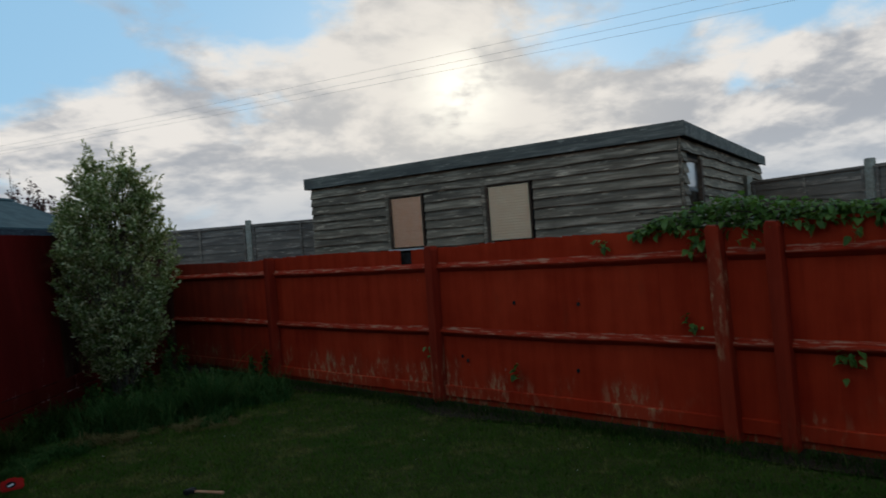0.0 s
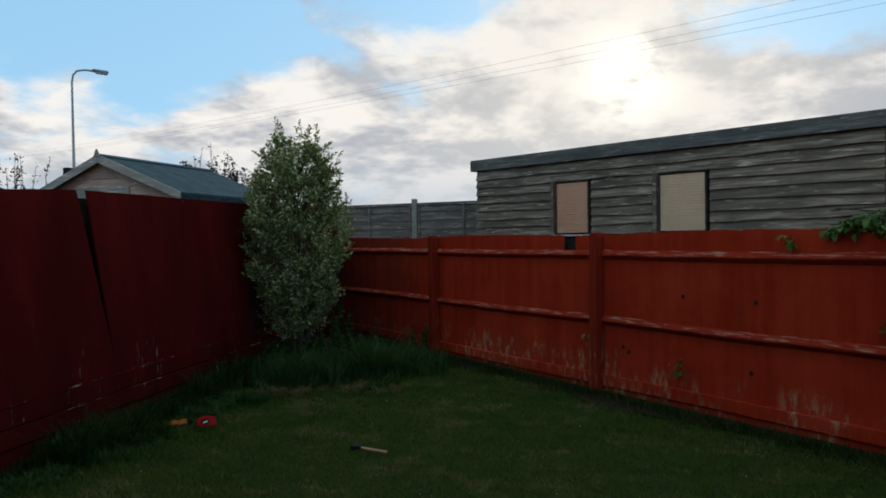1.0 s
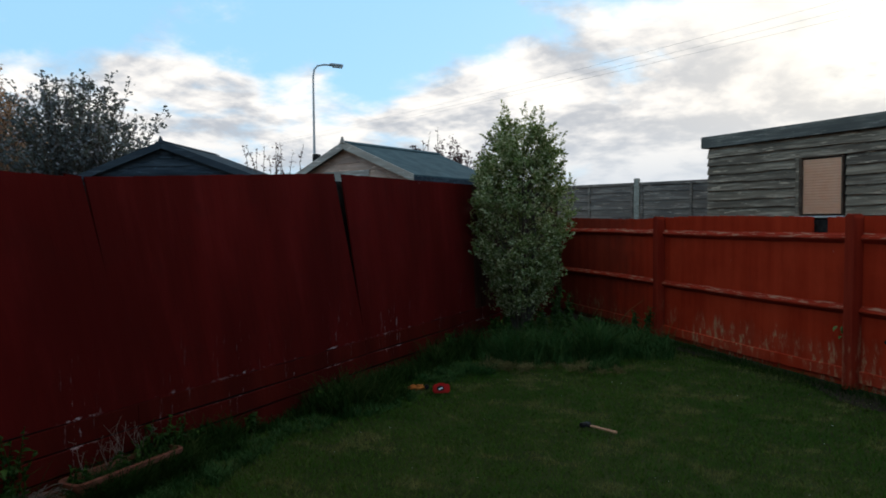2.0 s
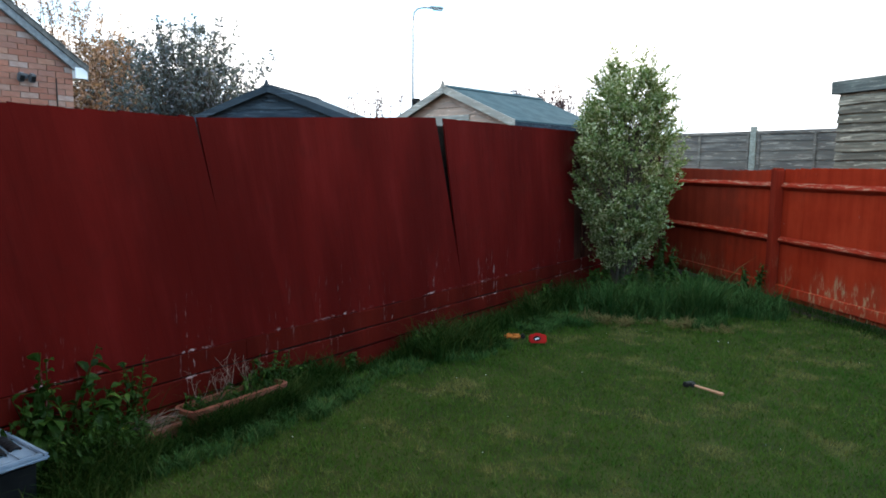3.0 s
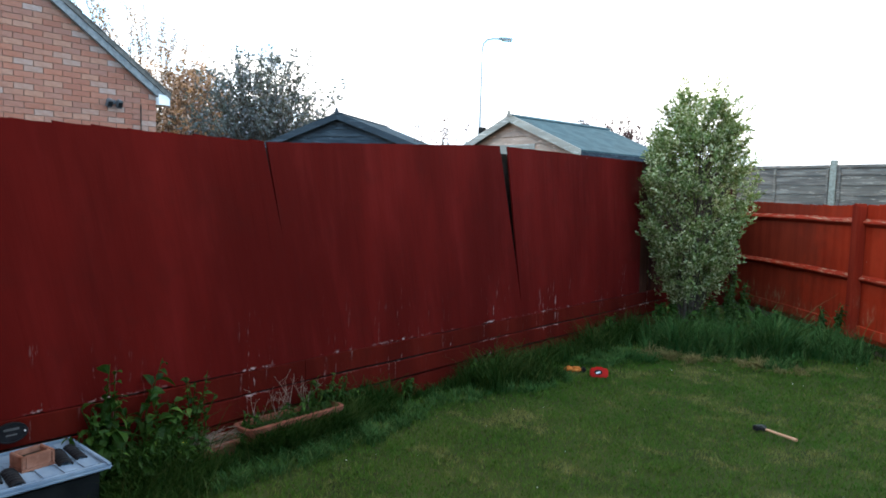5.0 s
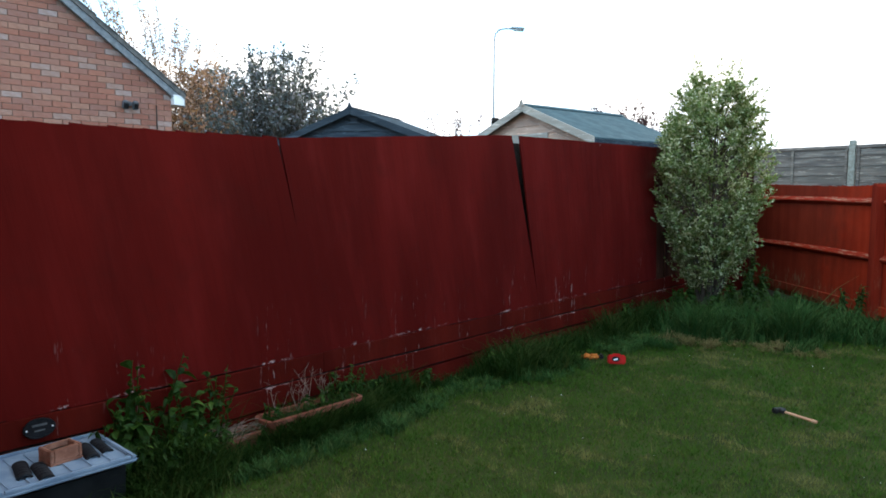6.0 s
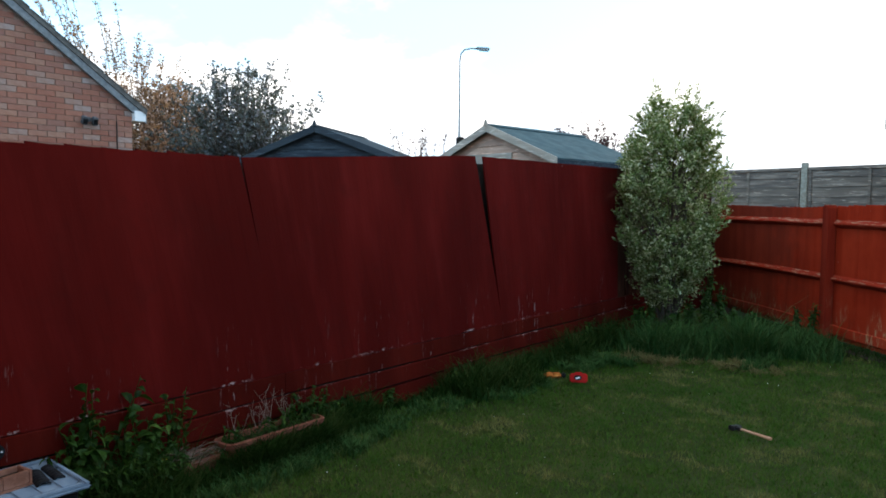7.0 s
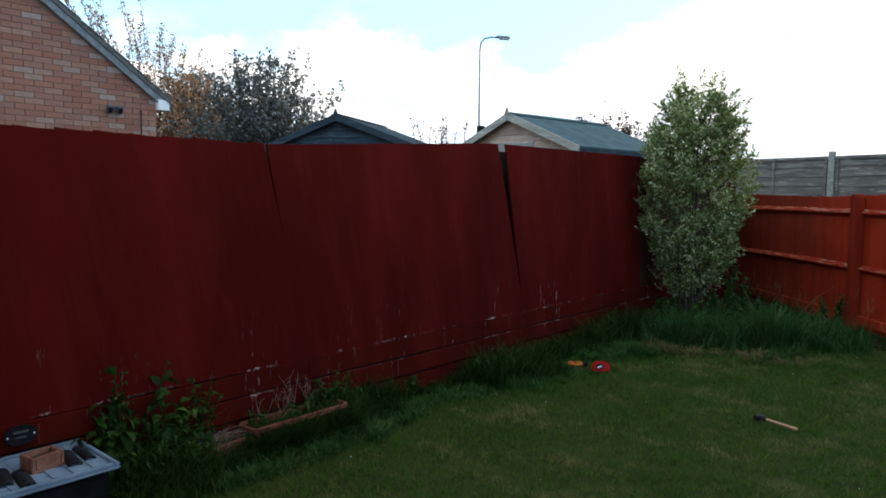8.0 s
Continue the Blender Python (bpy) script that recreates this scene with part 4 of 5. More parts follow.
# ---------------------------------------------------------------- plants
def grow(tips, start, rng, radius, sides=5, joints=7, wander=0.06):
    """Limbs from the base to each tip as curved tapered tubes. Returns bmesh and the lines."""
    bm, lines = bmesh.new(), []
    for tip in tips:
        tip = Vector(tip)
        a = Vector((0, 0, 0))
        b = Vector((tip.x * 0.35, tip.y * 0.35, tip.z * start))
        pts = []
        for i in range(joints):
            u = i / (joints - 1)
            p = a * (1 - u) ** 2 + b * 2 * u * (1 - u) + tip * u * u
            if 0 < i < joints - 1:
                p = p + Vector([rng.gauss(0, wander) for _ in range(3)]) * min(1.0, tip.length * 0.3)
            pts.append(p)
        tube(bm, pts, [radius * (1 - 0.88 * i / (joints - 1)) for i in range(joints)], sides)
        lines.append(pts)
    return bm, lines


def along(line, u):
    k = u * (len(line) - 1)
    i = min(int(k), len(line) - 2)
    return line[i].lerp(line[i + 1], k - i), (line[i + 1] - line[i]).normalized()


# variegated evergreen shrub in the corner
rs, npr = random.Random(21), np.random.default_rng(21)
shrub = thing("shrub", pose(-3.22, 8.4, 0), "upright variegated evergreen shrub with cream and grey-green leaves", "shrub")
PROFILE = ((0.2, 0.08), (0.5, 0.21), (0.9, 0.38), (1.26, 0.5), (1.6, 0.53), (1.94, 0.5), (2.3, 0.44), (2.62, 0.36), (2.8, 0.27), (2.95, 0.14), (3.05, 0.05))


def shrub_width(z):
    for (z0, w0), (z1, w1) in zip(PROFILE, PROFILE[1:]):
        if z <= z1:
            return w0 + (w1 - w0) * (z - z0) / (z1 - z0)
    return 0.05


sprays = []                                  # ends of the leafy branches
for i in range(235):
    z = 0.4 + 2.38 * rs.random() ** 0.95
    a, r = rs.uniform(0, 2 * math.pi), shrub_width(z) * rs.uniform(0.72, 1.1)
    sprays.append(Vector((math.cos(a) * r, math.sin(a) * r, z)))
SPIRES = ((-0.3, 3.0), (-0.38, 2.86), (-0.2, 3.12), (-0.13, 3.04), (0.1, 3.06), (0.2, 3.0), (0.3, 3.02), (0.37, 2.86), (0.45, 2.6), (-0.46, 2.5), (0.58, 2.05), (-0.34, 2.78), (-0.05, 2.9), (0.02, 2.84), (0.42, 2.42), (0.55, 2.3), (0.62, 1.8))
bm = bmesh.new()
for k in range(7):
    a = k * 0.9
    tube(bm, [Vector((math.cos(a) * 0.05, math.sin(a) * 0.05, -0.02)), Vector((math.cos(a) * 0.12, math.sin(a) * 0.12, 0.6)), Vector((math.cos(a) * 0.2, math.sin(a) * 0.2, 1.4)),
              Vector((math.cos(a) * 0.16, math.sin(a) * 0.16, 2.4))], [0.026, 0.02, 0.013, 0.005], 6)   # main stems from the ground
for p in sprays:
    fork = Vector((p.x * 0.2, p.y * 0.2, max(0.1, p.z - 0.3 - 0.3 * rs.random())))
    tube(bm, [fork, fork.lerp(p, 0.5) + Vector((rs.gauss(0, 0.02), rs.gauss(0, 0.02), -0.03)), p], [0.008, 0.006, 0.003], 4)
part("trunk", bm, BARK, shrub)
cs, ds = [], []


def sprig(p, way, long, n):
    """A twig's end set round with small leaves."""
    for k in range(n):
        cs.append(p + way * long * k / n)
        ds.append((way * 0.8 + Vector((rs.gauss(0, 1), rs.gauss(0, 1), rs.gauss(0.1, 0.8))).normalized() * 0.9).normalized())


for _ in range(520):                         # the dim inside of the bush
    z = rs.uniform(0.45, 2.6)
    a, r = rs.uniform(0, 2 * math.pi), shrub_width(z) * 0.72 * math.sqrt(rs.random())
    sprig(Vector((math.cos(a) * r, math.sin(a) * r, z)), Vector((math.cos(a), math.sin(a), 0.6)).normalized(), 0.12, 7)
for p in sprays:
    out = Vector((p.x, p.y, 0)).normalized()
    axis = (out * rs.uniform(0.5, 1.0) + Vector((rs.gauss(0, 0.2), rs.gauss(0, 0.2), rs.uniform(0.45, 1.0)))).normalized()
    size = rs.uniform(0.05, 0.115)
    for _ in range(rs.randint(12, 28)):
        u = rs.uniform(-1.5, 1.6)
        q = p + axis * size * u + Vector((rs.gauss(0, 1), rs.gauss(0, 1), rs.gauss(0, 0.7))) * size * 0.55
        sprig(q, (axis + Vector((rs.gauss(0, 0.4), rs.gauss(0, 0.4), rs.gauss(0.1, 0.35)))).normalized(), rs.uniform(0.06, 0.12), 8)
for _ in range(110):                         # single shoots that stand out of the outline
    z = 0.5 + 2.35 * rs.random()
    a = rs.uniform(0, 2 * math.pi)
    r = shrub_width(z) * 1.02
    p = Vector((math.cos(a) * r, math.sin(a) * r, z))
    way = Vector((math.cos(a) * 0.75, math.sin(a) * 0.75, rs.uniform(0.5, 1.2))).normalized()
    far = rs.uniform(0.16, 0.27)
    for j in range(7):
        sprig(p + way * far * j / 7, (way + Vector((rs.gauss(0, 0.35), rs.gauss(0, 0.35), 0.1))).normalized(), 0.06, 5)
for x, z in SPIRES:
    y = rs.uniform(-0.18, 0.18)
    foot = Vector((x * 0.7, y * 0.7, z - 0.55))
    for j in range(15):
        u = j / 14
        p = foot.lerp(Vector((x, y, z)), u) + Vector((rs.gauss(0, 0.03), rs.gauss(0, 0.03), 0)) * (1.3 - u)
        sprig(p, Vector((x * 0.5 + rs.gauss(0, 0.45 * (1.2 - u)), rs.gauss(0, 0.45 * (1.2 - u)), 1.0)).normalized(), 0.09, 6)
v, f = leaves([tuple(c) for c in cs], [tuple(d) for d in ds], 0.046, npr, 0.45)
raw("foliage", v, f, BUSH_LEAF, shrub)


def tree(pos, tips, n_along, per, leaf, mat, label, seed, trunk=0.09, from_u=0.35, spread=0.16, twigs=True):
    r, g = random.Random(seed), np.random.default_rng(seed)
    t = thing("tree", pose(*pos, 0), label, "tree")
    bm, lines = grow(tips, 0.6, r, trunk, 6, 8, 0.05)
    cs, ds, fine = [], [], []
    for line in lines:
        for j in range(n_along):
            u = from_u + (1 - from_u) * (j + r.random()) / n_along
            p, d = along(line, u)
            way = (d * 0.7 + Vector((r.gauss(0, 0.6), r.gauss(0, 0.6), r.gauss(0.2, 0.5)))).normalized()
            far = spread * r.uniform(0.5, 1.5) * (1.25 - 0.8 * u)
            if twigs:
                tube(bm, [p, p + way * far * 0.5, p + way * far], [0.009, 0.006, 0.003], 3)
            for k in range(per):
                q = p + way * far * (k + 1) / per
                cs.append(tuple(q + Vector((r.gauss(0, 0.025), r.gauss(0, 0.025), r.gauss(0, 0.025)))))
                ds.append((r.gauss(0, 1), r.gauss(0, 1), r.gauss(-0.1, 0.8)))
    part("trunk", bm, BARK, t)
    v, f = leaves(cs, ds, leaf, g, 0.6)
    raw("crown", v, f, mat, t)
    return t


rt = random.Random(5)


def crown_tips(count, rx, ry, low, high):
    """Limb ends spread through an uneven dome."""
    got = []
    for _ in range(count):
        a, u = rt.uniform(0, 2 * math.pi), rt.random()
        z = low + (high - low) * rt.random() ** 0.8
        wide = math.sqrt(max(0.05, 1 - ((z - low) / (high - low)) ** 2)) * (0.45 + 0.55 * math.sqrt(u)) * rt.uniform(0.85, 1.12)
        got.append((math.cos(a) * rx * wide, math.sin(a) * ry * wide, z))
    return got


tips = crown_tips(225, 1.7, 1.85, 1.9, 4.3) + [(-0.3, -0.4, 4.35), (0.4, 0.5, 4.45), (-0.6, 0.1, 4.3), (0.5, 0.8, 4.3), (-1.0, -0.8, 4.0), (1.2, 1.1, 3.7), (0.9, 1.3, 3.9)]
tree((-11.65, 7.95), tips, 14, 8, 0.075, PLUM_LEAF, "leafy grey-green tree behind the garden sheds", 6, 0.02, 0.35, 0.3)
tips = crown_tips(260, 1.7, 2.5, 2.1, 4.5)
tree((-15.5, 8.4), tips, 18, 8, 0.082, COPPER_LEAF, "coppery blossoming tree beside the house", 7, 0.017, 0.3, 0.24)
tips = []
for _ in range(52):
    side = rt.uniform(-2.5, 1.6)
    tips.append((rt.uniform(-0.5, 0.5), side, 6.5 - 0.5 * (side + 2.5) + rt.gauss(0, 0.35)))
tree((-15.9, 7.9), tips, 34, 5, 0.062, COPPER_LEAF, "pinkish blossoming tree with upright bare shoots", 17, 0.016, 0.35, 0.1)
tips = [(rt.gauss(0.12, 0.24), rt.gauss(0.1, 0.24), rt.uniform(2.55, 2.98)) for _ in range(30)] + [(-0.5, -0.2, 3.08), (-0.42, -0.1, 3.0), (0.2, 0.1, 3.2), (0.3, 0.1, 3.1), (0.0, 0.0, 3.1)]
tree((-5.95, 11.4), tips, 16, 7, 0.05, PURPLE_LEAF, "dark purple-leaved shrub behind the pine shed", 8, 0.012, 0.7, 0.1)
tips = [(-0.1, -0.1, 3.3), (0.05, 0.0, 3.2), (-0.22, -0.16, 3.15), (0.02, -0.03, 3.4), (-0.3, -0.2, 3.0), (0.2, 0.1, 3.1)]
tree((-6.0, 11.35), tips, 5, 1, 0.045, PURPLE_LEAF, "bare arching twigs above the purple shrub", 18, 0.019, 0.8, 0.13)
for x, y, seed in ((-8.15, 8.8, 12), (-8.0, 9.0, 13), (-7.75, 9.2, 14)):
    rr = random.Random(seed)
    tips = [(rr.gauss(0, 0.16), rr.gauss(0, 0.16), rr.uniform(2.7, 3.08)) for _ in range(4)]
    tree((x, y), tips, 9, 2, 0.05, PURPLE_LEAF, "thin straggling shrub behind the fence", seed, 0.02, 0.7, 0.07)

# ivy lying over the railed fence
npr, rs = np.random.default_rng(31), random.Random(31)
ivy = thing("ivy", RIGHT, "glossy green ivy trailing over the red fence", "ivy")
cs, ds = [], []
for i in range(2300):
    x = rs.uniform(5.42, 8.2)
    rise_ = 0.05 + 0.2 * math.exp(-((x - 6.2) / 0.55) ** 2) + 0.07 * math.exp(-((x - 7.2) / 0.5) ** 2)
    if x < 5.6:
        rise_ *= (x - 5.3) / 0.3
    cs.append((x, rs.uniform(-0.05, 0.28), 1.62 + rs.uniform(-0.02, 1.0) * rise_ + 0.01))
    ds.append((rs.gauss(0, 0.7), rs.gauss(-0.6, 0.5), rs.gauss(-0.1, 0.6)))
for x, z0, z1, k in ((5.98, 1.45, 1.65, 26), (6.4, 1.5, 1.65, 10), (7.0, 1.52, 1.6, 6)):
    for i in range(k):
        cs.append((x + rs.gauss(0, 0.05), -0.03 - rs.random() * 0.04, rs.uniform(z0, z1)))
        ds.append((rs.gauss(0, 0.6), -0.5, rs.gauss(-0.5, 0.5)))
v, f = broad_leaves(cs, ds, 0.062, npr, 0.8)
raw("foliage", v, f, IVY_LEAF, ivy)
bm = bmesh.new()
for k in range(7):
    z = 1.66 + 0.03 * k % 0.1
    tube(bm, [Vector((5.4 + 0.36 * i, 0.06 + 0.03 * k * 0.5, z + rs.gauss(0.03, 0.03))) for i in range(7)], [0.006] * 7, 4)
part("stem", bm, BARK, ivy)
for x, z in ((5.87, 0.91), (6.93, 0.71), (6.99, 0.665), (2.96, 0.54), (4.12, 0.41), (5.12, 1.57)):
    cs = [(x + rs.gauss(0, 0.035), -0.01 - rs.random() * 0.03, z + rs.gauss(0, 0.035)) for _ in range(9)]
    ds = [(rs.gauss(0, 0.7), -0.5, rs.gauss(-0.2, 0.6)) for _ in cs]
    v, f = broad_leaves(cs, ds, 0.06, npr, 0.8)
    sprig = thing("ivy_sprig", RIGHT, "small ivy sprig pushing through the fence", "ivy", "ivy sprigs")
    raw("foliage", v, f, IVY_LEAF, sprig)


# bare dark soil along the foot of the railed fence
bm = bmesh.new()
rows = []
for i in range(70):
    st = R_CORNER + 0.1 + (9.5 - R_CORNER) * i / 69
    wide = 0.26 + 0.1 * math.sin(st * 2.1) + 0.14 * math.exp(-((st - 3.4) / 0.5) ** 2)
    rows.append([bm.verts.new((st, y, 0.012 * (1 - u) + 0.008 * noise.noise(Vector((st * 5, u * 4, 2))) - 0.006 * (u > 0.9)))
                 for u, y in ((u, 0.01 - wide * u) for u in (0.0, 0.3, 0.6, 0.85, 1.0))])
for r, q in zip(rows, rows[1:]):
    for j in range(4):
        bm.faces.new((r[j], r[j + 1], q[j + 1], q[j]))
bmesh.ops.recalc_face_normals(bm, faces=bm.faces)
soil = part("soil_bed", bm, SOIL)
soil.matrix_world = RIGHT
tagged(soil, "strip of bare dark soil below the railed fence", "soil", kind="structure")

# ---------------------------------------------------------------- lawn and long grass
def inside(x, y):
    """Between the two fences."""
    return (x > LEFT_X + 0.06) & ((x - R0.x) * -RDIR.y + (y - R0.y) * RDIR.x < -0.06)


npr = np.random.default_rng(41)
far = 2.3 * (11.5 / 2.3) ** npr.uniform(0, 1, 620000)
ang = npr.uniform(radians(45), radians(178), 620000)
x, y = far * np.cos(ang), far * np.sin(ang) + 0.0
ok = inside(x, y)
off = (x - R0.x) * RDIR.y - (y - R0.y) * RDIR.x            # distance from the railed fence
run = (x - R0.x) * RDIR.x + (y - R0.y) * RDIR.y
bed = 0.2 + 0.1 * np.sin(run * 2.1) + 0.14 * np.exp(-((run - 3.4) / 0.5) ** 2)
ok &= off > bed * npr.uniform(0.6, 1.25, len(x))
ok &= npr.uniform(0, 1, len(x)) < np.clip(far / 6.0, 0.35, 1.0)
x, y, far = x[ok], y[ok], far[ok]
v, f = blades(np.stack([x, y, np.full(len(x), -0.012)], 1), np.clip(0.02 + 0.0014 * far, 0.02, 0.034), 0.0032 + 0.00075 * far, 0.8, npr)
k = 4200                                     # coarser tufts standing out of the mown turf
tx, ty = npr.uniform(-3.6, 4.5, k), npr.uniform(2.0, 8.5, k)
away = (tx - R0.x) * RDIR.y - (ty - R0.y) * RDIR.x
okt = inside(tx, ty) & (away > 0.5)
tx, ty = tx[okt], ty[okt]
which = np.repeat(np.arange(len(tx)), 9)
root = np.stack([tx[which] + npr.normal(0, 0.018, len(which)), ty[which] + npr.normal(0, 0.018, len(which)), np.full(len(which), -0.012)], 1)
v2, f2 = blades(root, npr.uniform(0.035, 0.062, len(tx))[which], np.full(len(which), 0.006), 0.9, npr)
f2 = [[i + len(v) for i in t] for t in f2]
lawn = raw("lawn", v + v2, f + f2, LAWN)
tagged(lawn, "short mown lawn with dry straw-coloured patches", "lawn", kind="stuff")


def clump(name, roots, height, width, lean, seed, label, joints=4, mat=LONG_GRASS):
    g = np.random.default_rng(seed)
    v, f = blades(roots, np.full(len(roots), height) if np.isscalar(height) else height, np.full(len(roots), width), lean, g, joints)
    return tagged(raw(name, v, f, mat), label, "grass", kind="stuff")


def tufts(name, zones, per, width, lean, seed, label, mat, joints=4):
    """Tufts of grass: each zone is x from, x to, y from, y to, how many tufts, height from, height to."""
    g = np.random.default_rng(seed)
    roots, high = [], []
    for x0, x1, y0, y1, count, h0, h1 in zones:
        c = np.stack([g.uniform(x0, x1, count), g.uniform(y0, y1, count)], 1)
        h = g.uniform(h0, h1, count)
        which = np.repeat(np.arange(count), per)
        roots.append(c[which] + g.normal(0, 1, (count * per, 2)) * (0.02 + 0.1 * h[which])[:, None])
        high.append(h[which] * g.uniform(0.45, 1.15, count * per))
    p, high = np.concatenate(roots), np.concatenate(high)
    ok = inside(p[:, 0], p[:, 1])
    p, high = p[ok], high[ok]
    return clump(name, np.stack([p[:, 0], p[:, 1], np.full(len(p), -0.012)], 1), high, width, lean, seed + 1, label, joints, mat)


g = np.random.default_rng(51)
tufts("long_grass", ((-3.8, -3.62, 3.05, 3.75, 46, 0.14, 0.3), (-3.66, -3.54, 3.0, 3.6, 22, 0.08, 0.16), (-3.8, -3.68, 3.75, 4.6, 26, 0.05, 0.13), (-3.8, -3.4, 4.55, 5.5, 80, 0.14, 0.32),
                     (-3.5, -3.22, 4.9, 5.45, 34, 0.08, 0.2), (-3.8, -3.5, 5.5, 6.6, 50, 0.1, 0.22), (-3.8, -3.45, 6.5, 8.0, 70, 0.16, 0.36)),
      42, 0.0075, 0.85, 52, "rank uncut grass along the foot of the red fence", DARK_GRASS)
tufts("fringe_grass", ((-3.46, -3.22, 1.9, 3.3, 90, 0.04, 0.1), (-3.6, -3.3, 3.2, 4.8, 80, 0.04, 0.1), (-3.5, -3.1, 4.7, 5.6, 40, 0.04, 0.09)), 36, 0.006, 1.0, 62, "half-long green grass where the lawn meets the weeds", LONG_GRASS)
tufts("flattened_grass", ((-3.5, -3.1, 6.0, 6.5, 40, 0.05, 0.1), (-3.4, -2.9, 6.5, 6.9, 26, 0.05, 0.11)), 40, 0.008, 1.8, 58, "pale flattened grass beside the long clump", LONG_GRASS)
tufts("dry_grass", ((-3.15, -2.6, 6.85, 7.2, 46, 0.04, 0.09), (-2.5, -1.6, 7.1, 7.6, 40, 0.03, 0.07)), 40, 0.008, 1.5, 60, "brown dried grass at the edge of the lawn", DRY_GRASS)
tufts("tall_grass", ((-3.3, -2.6, 7.2, 7.8, 42, 0.12, 0.4), (-2.75, -2.3, 7.4, 7.8, 20, 0.18, 0.42), (-2.2, -1.85, 7.75, 8.1, 26, 0.34, 0.6), (-3.5, -2.6, 7.7, 8.3, 20, 0.2, 0.42),
                     (-1.8, -1.35, 8.1, 8.7, 22, 0.12, 0.36), (-2.4, -1.6, 8.3, 9.1, 26, 0.15, 0.4), (-3.1, -2.9, 7.3, 7.5, 9, 0.3, 0.46), (-3.4, -1.8, 7.1, 8.2, 60, 0.06, 0.16)),
      48, 0.0105, 0.8, 53, "tall clump of uncut grass below the shrub", LONG_GRASS)
k = 6000
st = g.uniform(-1.5, 9.0, k)
q = np.array(R0)[None, :2] + np.outer(st, np.array(RDIR)[:2]) + np.outer(-np.abs(g.normal(0, 0.13, k)) - 0.1, np.array([-RDIR.y, RDIR.x]))
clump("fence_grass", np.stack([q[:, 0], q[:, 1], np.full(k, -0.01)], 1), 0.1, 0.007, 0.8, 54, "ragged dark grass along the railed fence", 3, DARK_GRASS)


# ---------------------------------------------------------------- things on and by the lawn
def turned(bm, axis, depth, r, m, seg=20):
    bmesh.ops.create_cone(bm, cap_ends=True, segments=seg, radius1=r, radius2=r, depth=depth, matrix=m @ Matrix.Rotation(radians(90), 4, axis))
    return bm


# hammer lying in the grass
hammer = thing("hammer", pose(-1.445, 5.17, 0.03, 0, 0, -21), "hammer with a pale ash handle lying on the lawn", "hammer")
bm = bmesh.new()
rings = []
for x, hy, hz in ((0.0, 0.011, 0.008), (0.06, 0.011, 0.009), (0.16, 0.013, 0.01), (0.24, 0.014, 0.011), (0.275, 0.018, 0.013), (0.285, 0.015, 0.01)):
    rings.append([bm.verts.new((x, hy * math.cos(a), hz * math.sin(a))) for a in [2 * math.pi * k / 10 for k in range(10)]])
for r, q in zip(rings, rings[1:]):
    for k in range(10):
        bm.faces.new((r[k], q[k], q[(k + 1) % 10], r[(k + 1) % 10]))
bm.faces.new(rings[0]), bm.faces.new(rings[-1][::-1])
bmesh.ops.recalc_face_normals(bm, faces=bm.faces)
part("handle", bm, ASH, hammer, "pale ash handle", True)
bm = boxed(-0.03, 0.014, -0.045, 0.06, -0.018, 0.018, 0.006)
for v in bm.verts:
    if v.co.y > 0.04:
        v.co.z *= 0.45
part("head", bm, IRON, hammer, "black iron head")
part("collar", boxed(0.012, 0.05, -0.016, 0.016, -0.013, 0.013, 0.004), IRON, hammer)

# red plastic case with a round printed badge
case = thing("plastic_case", pose(-2.98, 5.66, 0.0, -14, 0, 33), "small red plastic case with a dark badge on the grass", "case")
bm = boxed(-0.08, 0.08, -0.05, 0.05, 0.0, 0.085, 0.012)
part("body", bm, RED_PLASTIC, case)
m = Matrix.Translation((-0.01, -0.051, 0.045)) @ Matrix.Diagonal((1.5, 1, 1, 1))
part("badge", turned(bmesh.new(), "X", 0.004, 0.024, m), BLACK, case, "dark oval badge")
m = Matrix.Translation((-0.012, -0.055, 0.042)) @ Matrix.Rotation(radians(-18), 4, "Y")
part("badge_mark", boxed(-0.018, 0.02, -0.001, 0.001, -0.007, 0.007, 0.0, m), WHITE_MARK, case)
part("carry_grip", boxed(-0.035, 0.035, -0.01, 0.01, 0.081, 0.096, 0.005), RED_PLASTIC, case)

# orange work glove
glove = thing("work_glove", pose(-3.24, 5.68, 0.0, 0, 0, 32), "worn orange work glove dropped on the grass", "glove")
bm = bmesh.new()
box(bm, -0.03, 0.06, -0.045, 0.045, 0.005, 0.045, 0.014)
for k, (y, l) in enumerate(((-0.036, 0.05), (-0.012, 0.07), (0.013, 0.075), (0.035, 0.06))):
    tube(bm, [Vector((-0.02, y, 0.025)), Vector((-0.03 - l * 0.5, y * 1.25, 0.03)), Vector((-0.03 - l, y * 1.5, 0.018))], [0.013, 0.013, 0.008], 7)
tube(bm, [Vector((0.02, -0.04, 0.025)), Vector((-0.01, -0.07, 0.03)), Vector((-0.03, -0.08, 0.015))], [0.014, 0.013, 0.008], 7)
part("palm", bm, ORANGE, glove, smooth=True)
part("cuff", boxed(0.058, 0.1, -0.042, 0.042, 0.003, 0.05, 0.012), BLACK, glove, "black elastic cuff")


